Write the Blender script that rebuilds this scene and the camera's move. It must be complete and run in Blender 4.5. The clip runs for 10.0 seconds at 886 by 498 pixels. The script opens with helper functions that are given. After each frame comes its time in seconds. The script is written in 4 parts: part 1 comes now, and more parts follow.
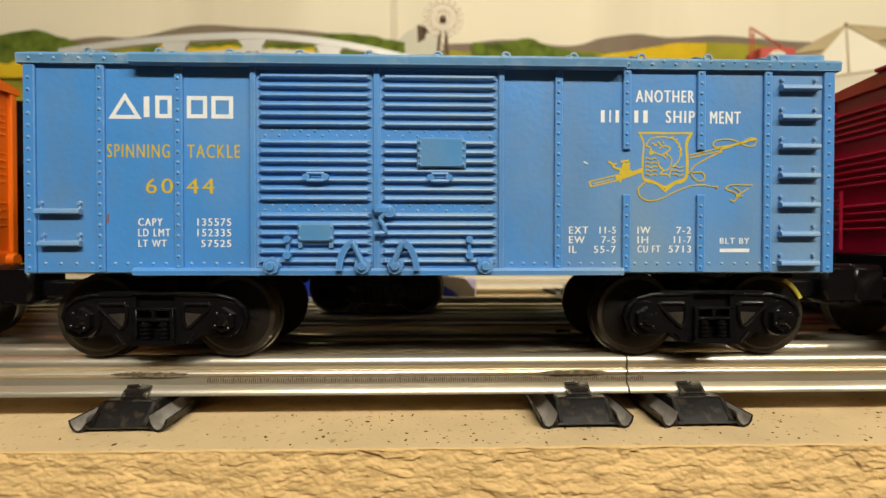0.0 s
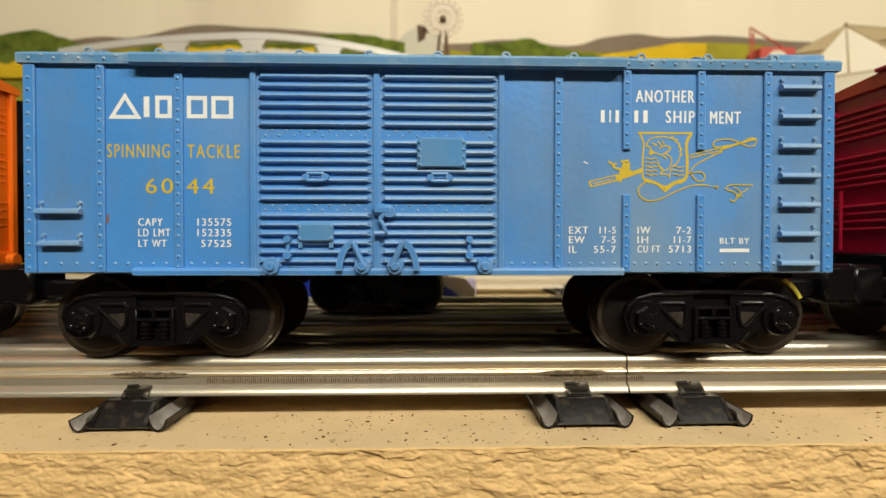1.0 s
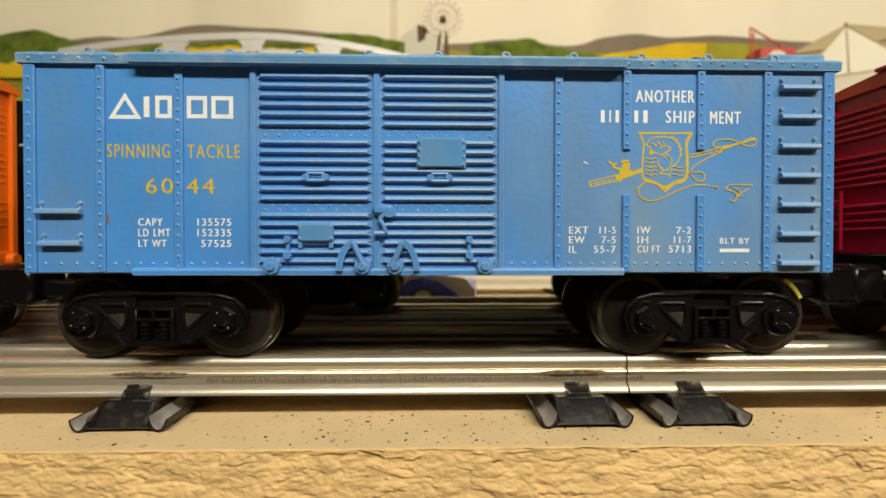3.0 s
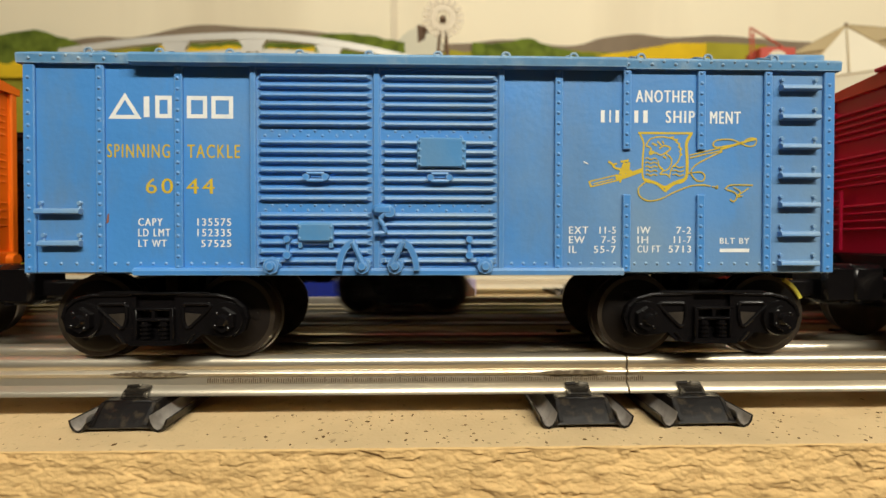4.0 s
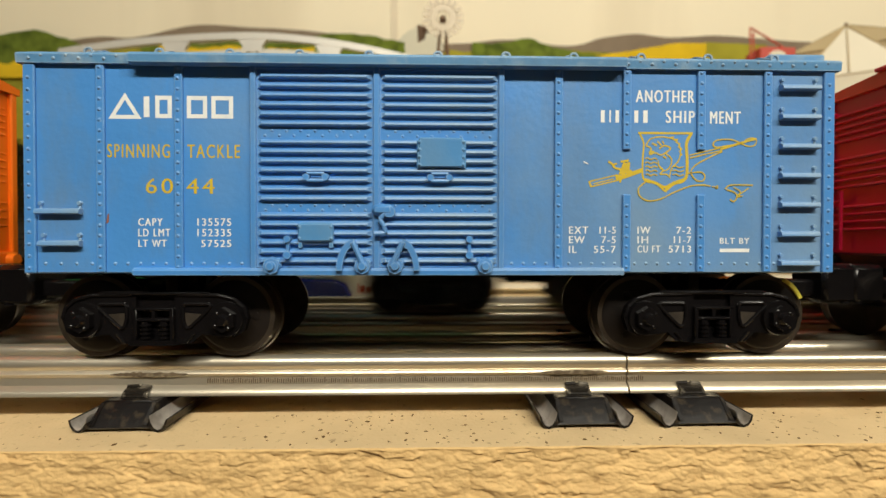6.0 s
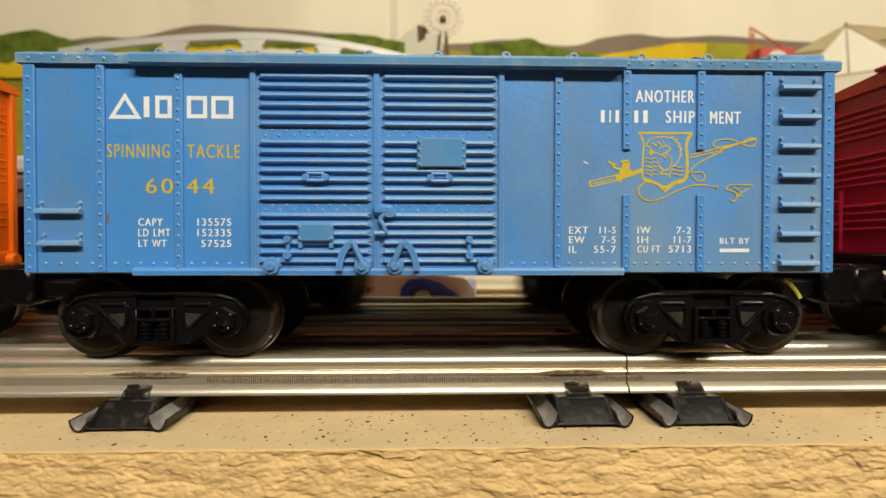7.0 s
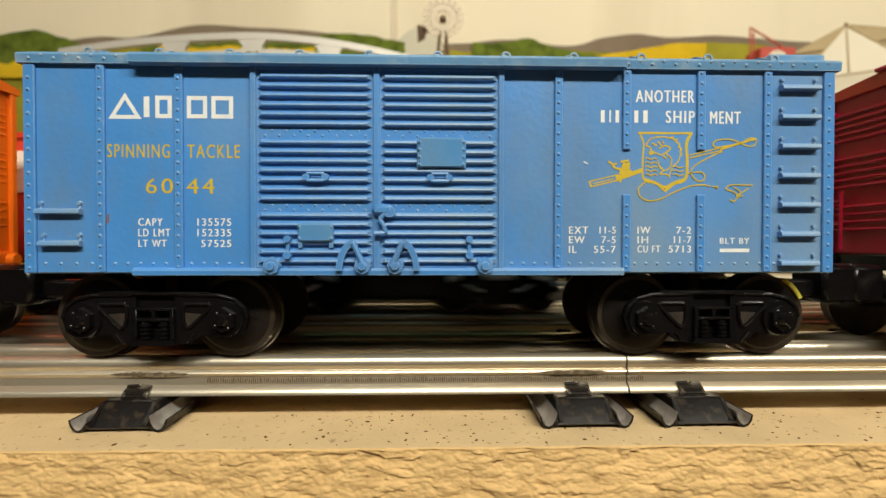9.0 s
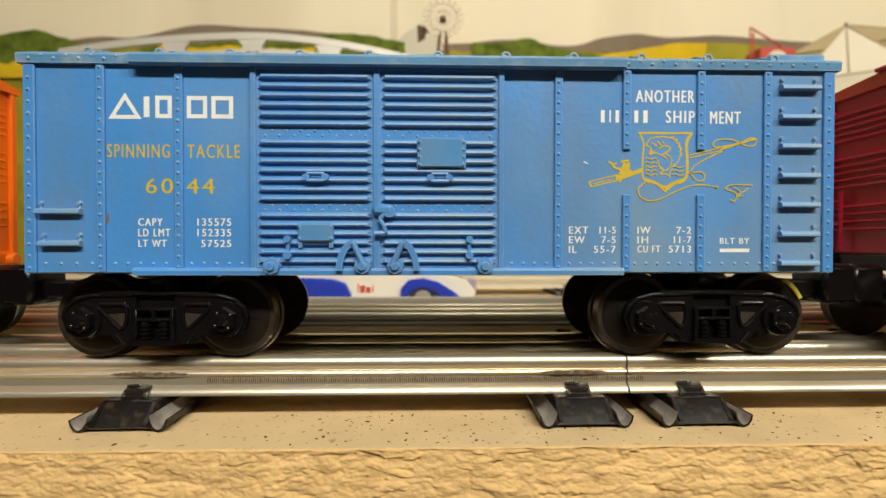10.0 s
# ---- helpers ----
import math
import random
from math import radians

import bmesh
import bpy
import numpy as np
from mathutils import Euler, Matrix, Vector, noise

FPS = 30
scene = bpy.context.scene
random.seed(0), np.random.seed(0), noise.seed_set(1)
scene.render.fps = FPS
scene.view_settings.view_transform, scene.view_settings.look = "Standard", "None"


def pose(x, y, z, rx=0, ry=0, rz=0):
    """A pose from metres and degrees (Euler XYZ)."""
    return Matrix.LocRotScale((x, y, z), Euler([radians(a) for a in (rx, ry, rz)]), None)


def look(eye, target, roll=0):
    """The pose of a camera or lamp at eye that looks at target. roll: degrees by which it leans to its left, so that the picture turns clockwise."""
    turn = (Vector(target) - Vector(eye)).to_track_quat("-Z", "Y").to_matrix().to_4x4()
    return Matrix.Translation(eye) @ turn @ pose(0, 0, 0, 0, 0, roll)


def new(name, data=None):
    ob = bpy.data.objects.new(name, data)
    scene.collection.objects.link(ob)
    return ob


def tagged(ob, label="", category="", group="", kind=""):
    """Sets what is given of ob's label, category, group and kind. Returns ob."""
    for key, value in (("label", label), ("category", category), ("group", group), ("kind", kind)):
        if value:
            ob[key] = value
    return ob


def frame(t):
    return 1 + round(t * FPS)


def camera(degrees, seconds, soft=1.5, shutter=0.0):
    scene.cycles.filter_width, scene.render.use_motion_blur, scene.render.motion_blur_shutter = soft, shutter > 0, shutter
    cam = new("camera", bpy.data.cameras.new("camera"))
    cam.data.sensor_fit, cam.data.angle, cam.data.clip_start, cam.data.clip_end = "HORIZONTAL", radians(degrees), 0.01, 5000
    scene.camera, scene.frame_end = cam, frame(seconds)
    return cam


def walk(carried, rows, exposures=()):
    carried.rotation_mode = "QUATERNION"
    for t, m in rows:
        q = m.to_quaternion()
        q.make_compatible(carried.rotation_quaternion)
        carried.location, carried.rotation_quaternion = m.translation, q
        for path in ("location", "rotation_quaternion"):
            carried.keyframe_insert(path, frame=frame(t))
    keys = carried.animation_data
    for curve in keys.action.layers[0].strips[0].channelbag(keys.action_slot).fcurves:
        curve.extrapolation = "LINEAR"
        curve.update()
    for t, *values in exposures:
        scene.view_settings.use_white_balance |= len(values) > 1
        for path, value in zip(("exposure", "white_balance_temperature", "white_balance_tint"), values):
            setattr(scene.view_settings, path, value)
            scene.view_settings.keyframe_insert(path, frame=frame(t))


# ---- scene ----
# ---- camera ----
cam = camera(86.0, 10.0, soft=1.5, shutter=0.35)
cam.data.dof.use_dof, cam.data.dof.focus_distance, cam.data.dof.aperture_fstop = True, 0.129, 15.0
EYE = (-0.0018, -0.1275, 0.0505)
AIM = (-0.0018 + math.sin(0.0257), -0.1275 + math.cos(0.0257), 0.0505 - 0.01323)
walk(cam, [(0.0, look(EYE, AIM, 0.06)), (10.0, look(EYE, AIM, 0.06))], exposures=[(0.0, 0.0), (10.0, 0.0)])

# ---- light: warm lamps of a hobby room, all out of view ----
world = bpy.data.worlds.new("room_air")
scene.world = world
world.use_nodes = True
world.node_tree.nodes["Background"].inputs[0].default_value = (1.0, 0.92, 0.80, 1)
world.node_tree.nodes["Background"].inputs[1].default_value = 0.05


def area_lamp(x, y, z, sx, sy, watts):
    data = bpy.data.lights.new("area_lamp_light", "AREA")
    data.shape, data.size, data.size_y, data.energy, data.color = "RECTANGLE", sx, sy, watts, (1.0, 0.945, 0.80)
    ob = new("area_lamp_light", data)
    ob.matrix_world = look((x, y, z), (x, max(y, 0.2) if y < -0.5 else y + 0.02, 0.1))
    return ob


# the weak left lamp is added fill without a known source
for lx, sx, watts in ((-1.5, 0.4, 0.8), (0.2, 1.5, 50.0), (1.6, 0.4, 24.0)):
    area_lamp(lx, -1.40, 1.47, sx, 0.18, watts)
area_lamp(0.15, 0.40, 1.50, 0.4, 0.2, 2.8)

MM = 0.001
TRACK_1, TRACK_2, TRACK_3 = 0.0285, 0.1115, 0.346   # centre lines of the three tracks
RAIL_TOP = 17.8                                      # mm above the board


# ---- materials ----
def material(name, color, rough=0.5, metal=0.0, vary=0.12, scale=60.0, bump=0.0, bump_scale=400.0, dirt=None, dirt_amount=0.0,
             dirt_scale=25.0, dirt_from=0.5, coat=0.0, stretch=(1, 1, 1), spec=0.5, stain=None, chalk=None, end_sheen=0.0):
    """Grain, blotches of dirt, and where asked soft stains and edges rubbed pale."""
    m = bpy.data.materials.new(name)
    m.use_nodes = True
    nt = m.node_tree
    b = nt.nodes["Principled BSDF"]
    b.inputs["Roughness"].default_value, b.inputs["Metallic"].default_value = rough, metal
    b.inputs["Coat Weight"].default_value = coat
    b.inputs["Specular IOR Level"].default_value = spec
    tc = nt.nodes.new("ShaderNodeTexCoord")
    mp = nt.nodes.new("ShaderNodeMapping")
    mp.inputs["Scale"].default_value = stretch
    nt.links.new(tc.outputs["Object"], mp.inputs["Vector"])
    n = nt.nodes.new("ShaderNodeTexNoise")
    n.inputs["Scale"].default_value, n.inputs["Detail"].default_value = scale, 6
    nt.links.new(mp.outputs[0], n.inputs["Vector"])
    ramp = nt.nodes.new("ShaderNodeMix")
    ramp.data_type = "RGBA"
    ramp.inputs["A"].default_value = (*[c * (1 - vary) for c in color], 1)
    ramp.inputs["B"].default_value = (*[min(1, c * (1 + vary)) for c in color], 1)
    nt.links.new(n.outputs["Fac"], ramp.inputs["Factor"])
    out = ramp.outputs["Result"]
    if dirt:
        n2 = nt.nodes.new("ShaderNodeTexNoise")
        n2.inputs["Scale"].default_value, n2.inputs["Detail"].default_value = dirt_scale, 8
        nt.links.new(mp.outputs[0], n2.inputs["Vector"])
        mr = nt.nodes.new("ShaderNodeMapRange")
        mr.inputs["From Min"].default_value, mr.inputs["From Max"].default_value = dirt_from, dirt_from + 0.25
        mr.inputs["To Max"].default_value = dirt_amount
        if end_sheen:
            # blotches thicken towards +x, colouring in a pale lamp sheen
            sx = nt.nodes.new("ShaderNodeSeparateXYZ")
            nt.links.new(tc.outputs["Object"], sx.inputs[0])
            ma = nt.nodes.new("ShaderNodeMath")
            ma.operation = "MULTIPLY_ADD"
            ma.inputs[1].default_value = end_sheen
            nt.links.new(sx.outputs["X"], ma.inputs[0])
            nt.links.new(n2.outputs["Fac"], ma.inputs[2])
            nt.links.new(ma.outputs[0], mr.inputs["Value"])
        else:
            nt.links.new(n2.outputs["Fac"], mr.inputs["Value"])
        mx = nt.nodes.new("ShaderNodeMix")
        mx.data_type = "RGBA"
        mx.inputs["B"].default_value = (*dirt, 1)
        nt.links.new(mr.outputs[0], mx.inputs["Factor"])
        nt.links.new(out, mx.inputs["A"])
        out = mx.outputs["Result"]
    if stain:
        # long faint smudges, drawn downwards by wiping
        ms = nt.nodes.new("ShaderNodeMapping")
        ms.inputs["Scale"].default_value = (1.0, 1.0, 0.4)
        ms.inputs["Location"].default_value = (0.31, 0.0, 0.17)
        nt.links.new(tc.outputs["Object"], ms.inputs["Vector"])
        n4 = nt.nodes.new("ShaderNodeTexNoise")
        n4.inputs["Scale"].default_value, n4.inputs["Detail"].default_value, n4.inputs["Roughness"].default_value = 42, 9, 0.72
        nt.links.new(ms.outputs[0], n4.inputs["Vector"])
        m4 = nt.nodes.new("ShaderNodeMapRange")
        m4.inputs["From Min"].default_value, m4.inputs["From Max"].default_value, m4.inputs["To Max"].default_value = 0.48, 0.70, 0.42
        nt.links.new(n4.outputs["Fac"], m4.inputs["Value"])
        x4 = nt.nodes.new("ShaderNodeMix")
        x4.data_type = "RGBA"
        x4.inputs["B"].default_value = (*stain, 1)
        nt.links.new(m4.outputs[0], x4.inputs["Factor"])
        nt.links.new(out, x4.inputs["A"])
        out = x4.outputs["Result"]
    if chalk:
        # edges rubbed pale by handling
        bv = nt.nodes.new("ShaderNodeBevel")
        bv.samples = 4
        bv.inputs["Radius"].default_value = 0.0006
        ge = nt.nodes.new("ShaderNodeNewGeometry")
        dp = nt.nodes.new("ShaderNodeVectorMath")
        dp.operation = "DOT_PRODUCT"
        nt.links.new(bv.outputs[0], dp.inputs[0])
        nt.links.new(ge.outputs["Normal"], dp.inputs[1])
        n5 = nt.nodes.new("ShaderNodeTexNoise")
        n5.inputs["Scale"].default_value, n5.inputs["Detail"].default_value = 160, 5
        nt.links.new(tc.outputs["Object"], n5.inputs["Vector"])
        m5 = nt.nodes.new("ShaderNodeMapRange")
        m5.inputs["From Min"].default_value, m5.inputs["From Max"].default_value, m5.inputs["To Max"].default_value = 0.99, 0.80, 0.95
        nt.links.new(dp.outputs["Value"], m5.inputs["Value"])
        mm = nt.nodes.new("ShaderNodeMath")
        mm.operation = "MULTIPLY"
        nt.links.new(m5.outputs[0], mm.inputs[0])
        nt.links.new(n5.outputs["Fac"], mm.inputs[1])
        x5 = nt.nodes.new("ShaderNodeMix")
        x5.data_type = "RGBA"
        x5.inputs["B"].default_value = (*chalk, 1)
        nt.links.new(mm.outputs[0], x5.inputs["Factor"])
        nt.links.new(out, x5.inputs["A"])
        out = x5.outputs["Result"]
    nt.links.new(out, b.inputs["Base Color"])
    rr = nt.nodes.new("ShaderNodeMapRange")
    rr.inputs["To Min"].default_value, rr.inputs["To Max"].default_value = max(0.02, rough - 0.08), min(1, rough + 0.1)
    nt.links.new(n.outputs["Fac"], rr.inputs["Value"])
    nt.links.new(rr.outputs[0], b.inputs["Roughness"])
    if bump:
        n3 = nt.nodes.new("ShaderNodeTexNoise")
        n3.inputs["Scale"].default_value, n3.inputs["Detail"].default_value = bump_scale, 5
        nt.links.new(mp.outputs[0], n3.inputs["Vector"])
        bp = nt.nodes.new("ShaderNodeBump")
        bp.inputs["Strength"].default_value, bp.inputs["Distance"].default_value = bump, 0.001
        nt.links.new(n3.outputs["Fac"], bp.inputs["Height"])
        nt.links.new(bp.outputs[0], b.inputs["Normal"])
    return m


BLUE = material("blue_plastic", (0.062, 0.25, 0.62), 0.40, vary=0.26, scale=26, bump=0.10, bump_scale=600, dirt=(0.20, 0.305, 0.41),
                dirt_amount=0.75, dirt_scale=16, dirt_from=0.43, end_sheen=1.3, stain=(0.14, 0.20, 0.25), chalk=(0.40, 0.56, 0.68))
BLUE_BOARD = material("dull_blue_board", (0.062, 0.24, 0.52), 0.42, vary=0.2, scale=50, bump=0.08, bump_scale=600, dirt=(0.14, 0.25, 0.36), dirt_amount=0.6,
                      dirt_scale=60, chalk=(0.36, 0.52, 0.64))
BLUE_ROOF = material("blue_roof_plastic", (0.10, 0.27, 0.50), 0.45, vary=0.14, scale=90, bump=0.12, bump_scale=800,
                     dirt=(0.36, 0.44, 0.48), dirt_amount=0.75, dirt_scale=130, stain=(0.10, 0.15, 0.19), chalk=(0.50, 0.58, 0.62))
ORANGE = material("orange_plastic", (0.90, 0.17, 0.008), 0.34, vary=0.08, bump=0.04, spec=0.3)
RED = material("red_plastic", (0.42, 0.022, 0.022), 0.35, vary=0.1, bump=0.04)
MAROON = material("maroon_plastic", (0.50, 0.006, 0.04), 0.3, vary=0.1, bump=0.04, spec=0.5)
SCARLET = material("scarlet_plastic", (0.62, 0.05, 0.025), 0.4)
YELLOW = material("yellow_plastic", (0.85, 0.47, 0.02), 0.4, vary=0.06)
CREAM = material("cream_plastic", (0.78, 0.60, 0.34), 0.4, vary=0.06)
WHITE = material("white_plastic", (0.80, 0.74, 0.62), 0.4, vary=0.05)
SILVER_PLASTIC = material("silver_grey_plastic", (0.38, 0.38, 0.36), 0.4, vary=0.1)
GREEN = material("green_plastic", (0.02, 0.22, 0.04), 0.4)
BLACK = material("black_plastic", (0.005, 0.0044, 0.0048), 0.2, vary=0.3, bump=0.1, bump_scale=700, dirt=(0.016, 0.013, 0.011), dirt_amount=0.15, spec=0.24)
BLACK_TIN = material("black_painted_tin", (0.006, 0.005, 0.005), 0.38, vary=0.3, spec=0.3, bump=0.12, dirt=(0.13, 0.095, 0.055), dirt_amount=0.4,
                     dirt_scale=420, dirt_from=0.52)
WHEEL = material("dark_wheel_metal", (0.008, 0.0065, 0.006), 0.32, metal=0.0, vary=0.4, scale=200, dirt=(0.022, 0.015, 0.01), dirt_amount=0.4, spec=0.4)
RAIL = material("tinplate_rail", (0.74, 0.67, 0.54), 0.31, metal=0.84, vary=0.14, scale=60, bump=0.08, bump_scale=300,
                dirt=(0.36, 0.27, 0.14), dirt_amount=0.65, dirt_scale=26, dirt_from=0.46, stretch=(0.25, 1, 1))
STEEL = material("worn_wheel_tread", (0.10, 0.08, 0.06), 0.35, metal=0.8, vary=0.4, scale=300, stretch=(1, 8, 1))
DUST = material("dusty_black_plastic", (0.034, 0.027, 0.02), 0.4, vary=0.4, scale=300, dirt=(0.015, 0.012, 0.01), dirt_amount=0.7, dirt_scale=250)
PALE_TIN = material("pale_tin", (0.40, 0.37, 0.34), 0.45, metal=0.3, vary=0.3, scale=250, dirt=(0.05, 0.04, 0.03), dirt_amount=0.5, dirt_scale=200)
SCRAPED_GLINT = material("scraped_glint_tin", (0.02, 0.017, 0.014), 0.25, metal=0.3, vary=0.4, scale=300, dirt=(0.42, 0.37, 0.29), dirt_amount=0.8, dirt_scale=330, dirt_from=0.52, spec=0.6)
HUB = material("grey_hub", (0.42, 0.42, 0.38), 0.35, metal=0.5)
SILVER = material("bright_silver_paint", (0.82, 0.82, 0.80), 0.3, metal=0.2, vary=0.05)
RAIL_MARK = material("dark_rail_tarnish", (0.15, 0.105, 0.06), 0.6, vary=0.3)
TAB_REFLECTION = material("rail_tab_reflection", (0.16, 0.12, 0.075), 0.5, metal=0.5, vary=0.6, scale=500, dirt=(0.5, 0.42, 0.3), dirt_amount=0.9, dirt_scale=700)
SCUFF = material("rusty_scuff", (0.25, 0.10, 0.07), 0.7, vary=0.3, scale=400)
TAN_RAIL = material("tan_tarnished_rail", (0.48, 0.42, 0.31), 0.5, metal=0.25, vary=0.2, scale=40, stretch=(0.2, 1, 1))
WHITE_INK = material("white_ink", (0.80, 0.81, 0.79), 0.5, vary=0.06, scale=500, dirt=(0.35, 0.45, 0.6), dirt_amount=0.25, dirt_scale=300)
RIM_GLINT = material("lemon_rim_glint", (0.88, 0.76, 0.10), 0.4, vary=0.1)
YELLOW_INK = material("yellow_ink", (0.58, 0.42, 0.02), 0.5, vary=0.12, scale=500, dirt=(0.22, 0.33, 0.25), dirt_amount=0.35, dirt_scale=300)


# ---- mesh helpers; millimetres ----
def quad_box(bm, x0, x1, y0, y1, z0, z1, bev=0.0):
    r = bmesh.ops.create_cube(bm, size=1.0)
    for v in r["verts"]:
        v.co = Vector(((x0 + x1) / 2 + v.co.x * (x1 - x0), (y0 + y1) / 2 + v.co.y * (y1 - y0), (z0 + z1) / 2 + v.co.z * (z1 - z0)))
    if bev:
        es = list({e for v in r["verts"] for e in v.link_edges})
        bmesh.ops.bevel(bm, geom=es, offset=bev, segments=1, affect="EDGES", clamp_overlap=True)


def rod(bm, a, b, r, n=10, r2=None):
    a, b = Vector(a), Vector(b)
    d = b - a
    m = Matrix.Translation((a + b) / 2) @ d.to_track_quat("Z", "Y").to_matrix().to_4x4()
    bmesh.ops.create_cone(bm, cap_ends=True, segments=n, radius1=r, radius2=r if r2 is None else r2, depth=d.length, matrix=m)


def pip(bm, x, y, z, r, n=6):
    """A rivet head on a face that looks towards -y."""
    r *= 1.05
    bmesh.ops.create_cone(bm, cap_ends=True, segments=n, radius1=r, radius2=r * 0.3, depth=r * 0.55,
                          matrix=Matrix.Translation((x, y - r * 0.26, z)) @ Matrix.Rotation(math.pi / 2, 4, "X"))


def prism(bm, outline, y0, y1):
    """A flat outline of (x, z) given a thickness from y0 to y1."""
    f = [bm.verts.new((x, y0, z)) for x, z in outline]
    g = [bm.verts.new((x, y1, z)) for x, z in outline]
    n = len(outline)
    faces = [bm.faces.new(f), bm.faces.new(g[::-1])]
    for i in range(n):
        faces.append(bm.faces.new((f[i], g[i], g[(i + 1) % n], f[(i + 1) % n])))
    bmesh.ops.recalc_face_normals(bm, faces=faces)


def sweep_x(bm, outline, x0, x1, taper=0.0):
    """An outline of (y, z) drawn out along x; taper pulls in the ends of all but the first and last points."""
    n = len(outline)
    a, b = [], []
    for i, (y, z) in enumerate(outline):
        t = taper if 0 < i < n - 1 else 0
        a.append(bm.verts.new((x0 + t, y, z)))
        b.append(bm.verts.new((x1 - t, y, z)))
    faces = [bm.faces.new(a), bm.faces.new(b[::-1])]
    for i in range(n):
        faces.append(bm.faces.new((a[i], b[i], b[(i + 1) % n], a[(i + 1) % n])))
    bmesh.ops.recalc_face_normals(bm, faces=faces)


def ribbon(bm, pts, w, y, h=0.12):
    """A painted line of width w along (x, z) points on a face at y."""
    pts = [Vector(p) for p in pts]
    left, right = [], []
    for i, p in enumerate(pts):
        d = (pts[min(i + 1, len(pts) - 1)] - pts[max(i - 1, 0)]).normalized()
        n = Vector((-d.y, d.x)) * w / 2
        left.append(p + n), right.append(p - n)
    for i in range(len(pts) - 1):
        vs = [bm.verts.new((q.x, y - h, q.y)) for q in (left[i], left[i + 1], right[i + 1], right[i])]
        bm.faces.new(vs)


def loop_ribbon(bm, pts, w, y, h=0.12):
    """A closed painted outline with mitred corners."""
    pts = [Vector(p) for p in pts]
    n, inner, outer = len(pts), [], []
    for i, p in enumerate(pts):
        a, b = (p - pts[i - 1]).normalized(), (pts[(i + 1) % n] - p).normalized()
        na, nb = Vector((-a.y, a.x)), Vector((-b.y, b.x))
        m = (na + nb) / (1 + na.dot(nb)) * w / 2
        inner.append(p - m), outer.append(p + m)
    for i in range(n):
        j = (i + 1) % n
        bm.faces.new([bm.verts.new((q.x, y - h, q.y)) for q in (outer[i], outer[j], inner[j], inner[i])])


def bend(pts, n=8):
    """A smooth line through a few (x, z) points."""
    out = []
    p = [pts[0], *pts, pts[-1]]
    for i in range(1, len(p) - 2):
        for k in range(n):
            t = k / n
            out.append(tuple(0.5 * (2 * p[i][j] + (p[i + 1][j] - p[i - 1][j]) * t
                                    + (2 * p[i - 1][j] - 5 * p[i][j] + 4 * p[i + 1][j] - p[i + 2][j]) * t * t
                                    + (3 * p[i][j] - p[i - 1][j] - 3 * p[i + 1][j] + p[i + 2][j]) * t ** 3) for j in (0, 1)))
    return out + [pts[-1]]


def mesh_of(bm, mat, smooth=False):
    bm.normal_update()
    bmesh.ops.scale(bm, vec=(MM, MM, MM), verts=bm.verts)
    me = bpy.data.meshes.new("mesh")
    bm.to_mesh(me)
    bm.free()
    me.materials.append(mat)
    if smooth:
        me.polygons.foreach_set("use_smooth", [True] * len(me.polygons))
        me.set_sharp_from_angle(angle=radians(40))
    return me


def part(name, bm, mat, parent, label="", smooth=False, at=None):
    ob = new(name, mesh_of(bm, mat, smooth) if isinstance(bm, bmesh.types.BMesh) else bm)
    ob.parent = parent
    if at:
        ob.location = [c * MM for c in at]
    if label:
        ob["label"] = label
    return ob


def lettering(text, x0, x1, z0, z1, y, mat, parent, bold=0.0):
    """A word of the built-in font, fitted into a box on a face that looks towards -y."""
    cu = bpy.data.curves.new("lettering", "FONT")
    cu.body, cu.extrude, cu.resolution_u, cu.space_character = text, 0.0, 3, 1.22
    tmp = bpy.data.objects.new("lettering", cu)
    scene.collection.objects.link(tmp)
    me = bpy.data.meshes.new_from_object(tmp.evaluated_get(bpy.context.evaluated_depsgraph_get()))
    bpy.data.objects.remove(tmp)
    co = np.array([v.co for v in me.vertices])
    lo, hi = co.min(0), co.max(0)
    for v in me.vertices:
        v.co = (MM * (x0 + (v.co.x - lo[0]) / (hi[0] - lo[0]) * (x1 - x0 - bold)), MM * (y - 0.04),
                MM * (z0 + (v.co.y - lo[1]) / (hi[1] - lo[1]) * (z1 - z0)))
    if bold:
        # a second coat, a hair beside the first, thickens the strokes
        b = bmesh.new()
        b.from_mesh(me)
        d = bmesh.ops.duplicate(b, geom=b.verts[:] + b.edges[:] + b.faces[:])["geom"]
        bmesh.ops.translate(b, vec=(bold * MM, -0.006 * MM, 0), verts=[g for g in d if isinstance(g, bmesh.types.BMVert)])
        b.to_mesh(me)
        b.free()
    me.materials.append(mat)
    ob = new("lettering", me)
    ob.parent = parent
    return ob


def empty(name, x, y, z):
    ob = new(name)
    ob.empty_display_size = 0.01
    ob.location = (x, y, z)
    return ob


# ---- the setting ----
FOAM = material("tan_foam", (0.62, 0.46, 0.255), 0.85, vary=0.16, scale=60, bump=0.4, bump_scale=900, dirt=(0.16, 0.10, 0.05), dirt_amount=1.5,
                dirt_scale=430, dirt_from=0.62, spec=0.2)
FOAM_CUT = material("cut_foam", (0.66, 0.44, 0.19), 0.7, vary=0.25, scale=90, bump=0.45, bump_scale=520, dirt=(0.40, 0.23, 0.085), dirt_amount=0.45,
                    dirt_scale=160, spec=0.25)
WALL = material("cream_wall_paint", (0.80, 0.715, 0.53), 0.8, vary=0.06, scale=3, dirt=(0.50, 0.42, 0.29), dirt_amount=0.6, dirt_scale=2.6, stretch=(1, 1, 0.12))
ROOM = material("plain_room_paint", (0.20, 0.175, 0.14), 0.9, vary=0.05, scale=3)
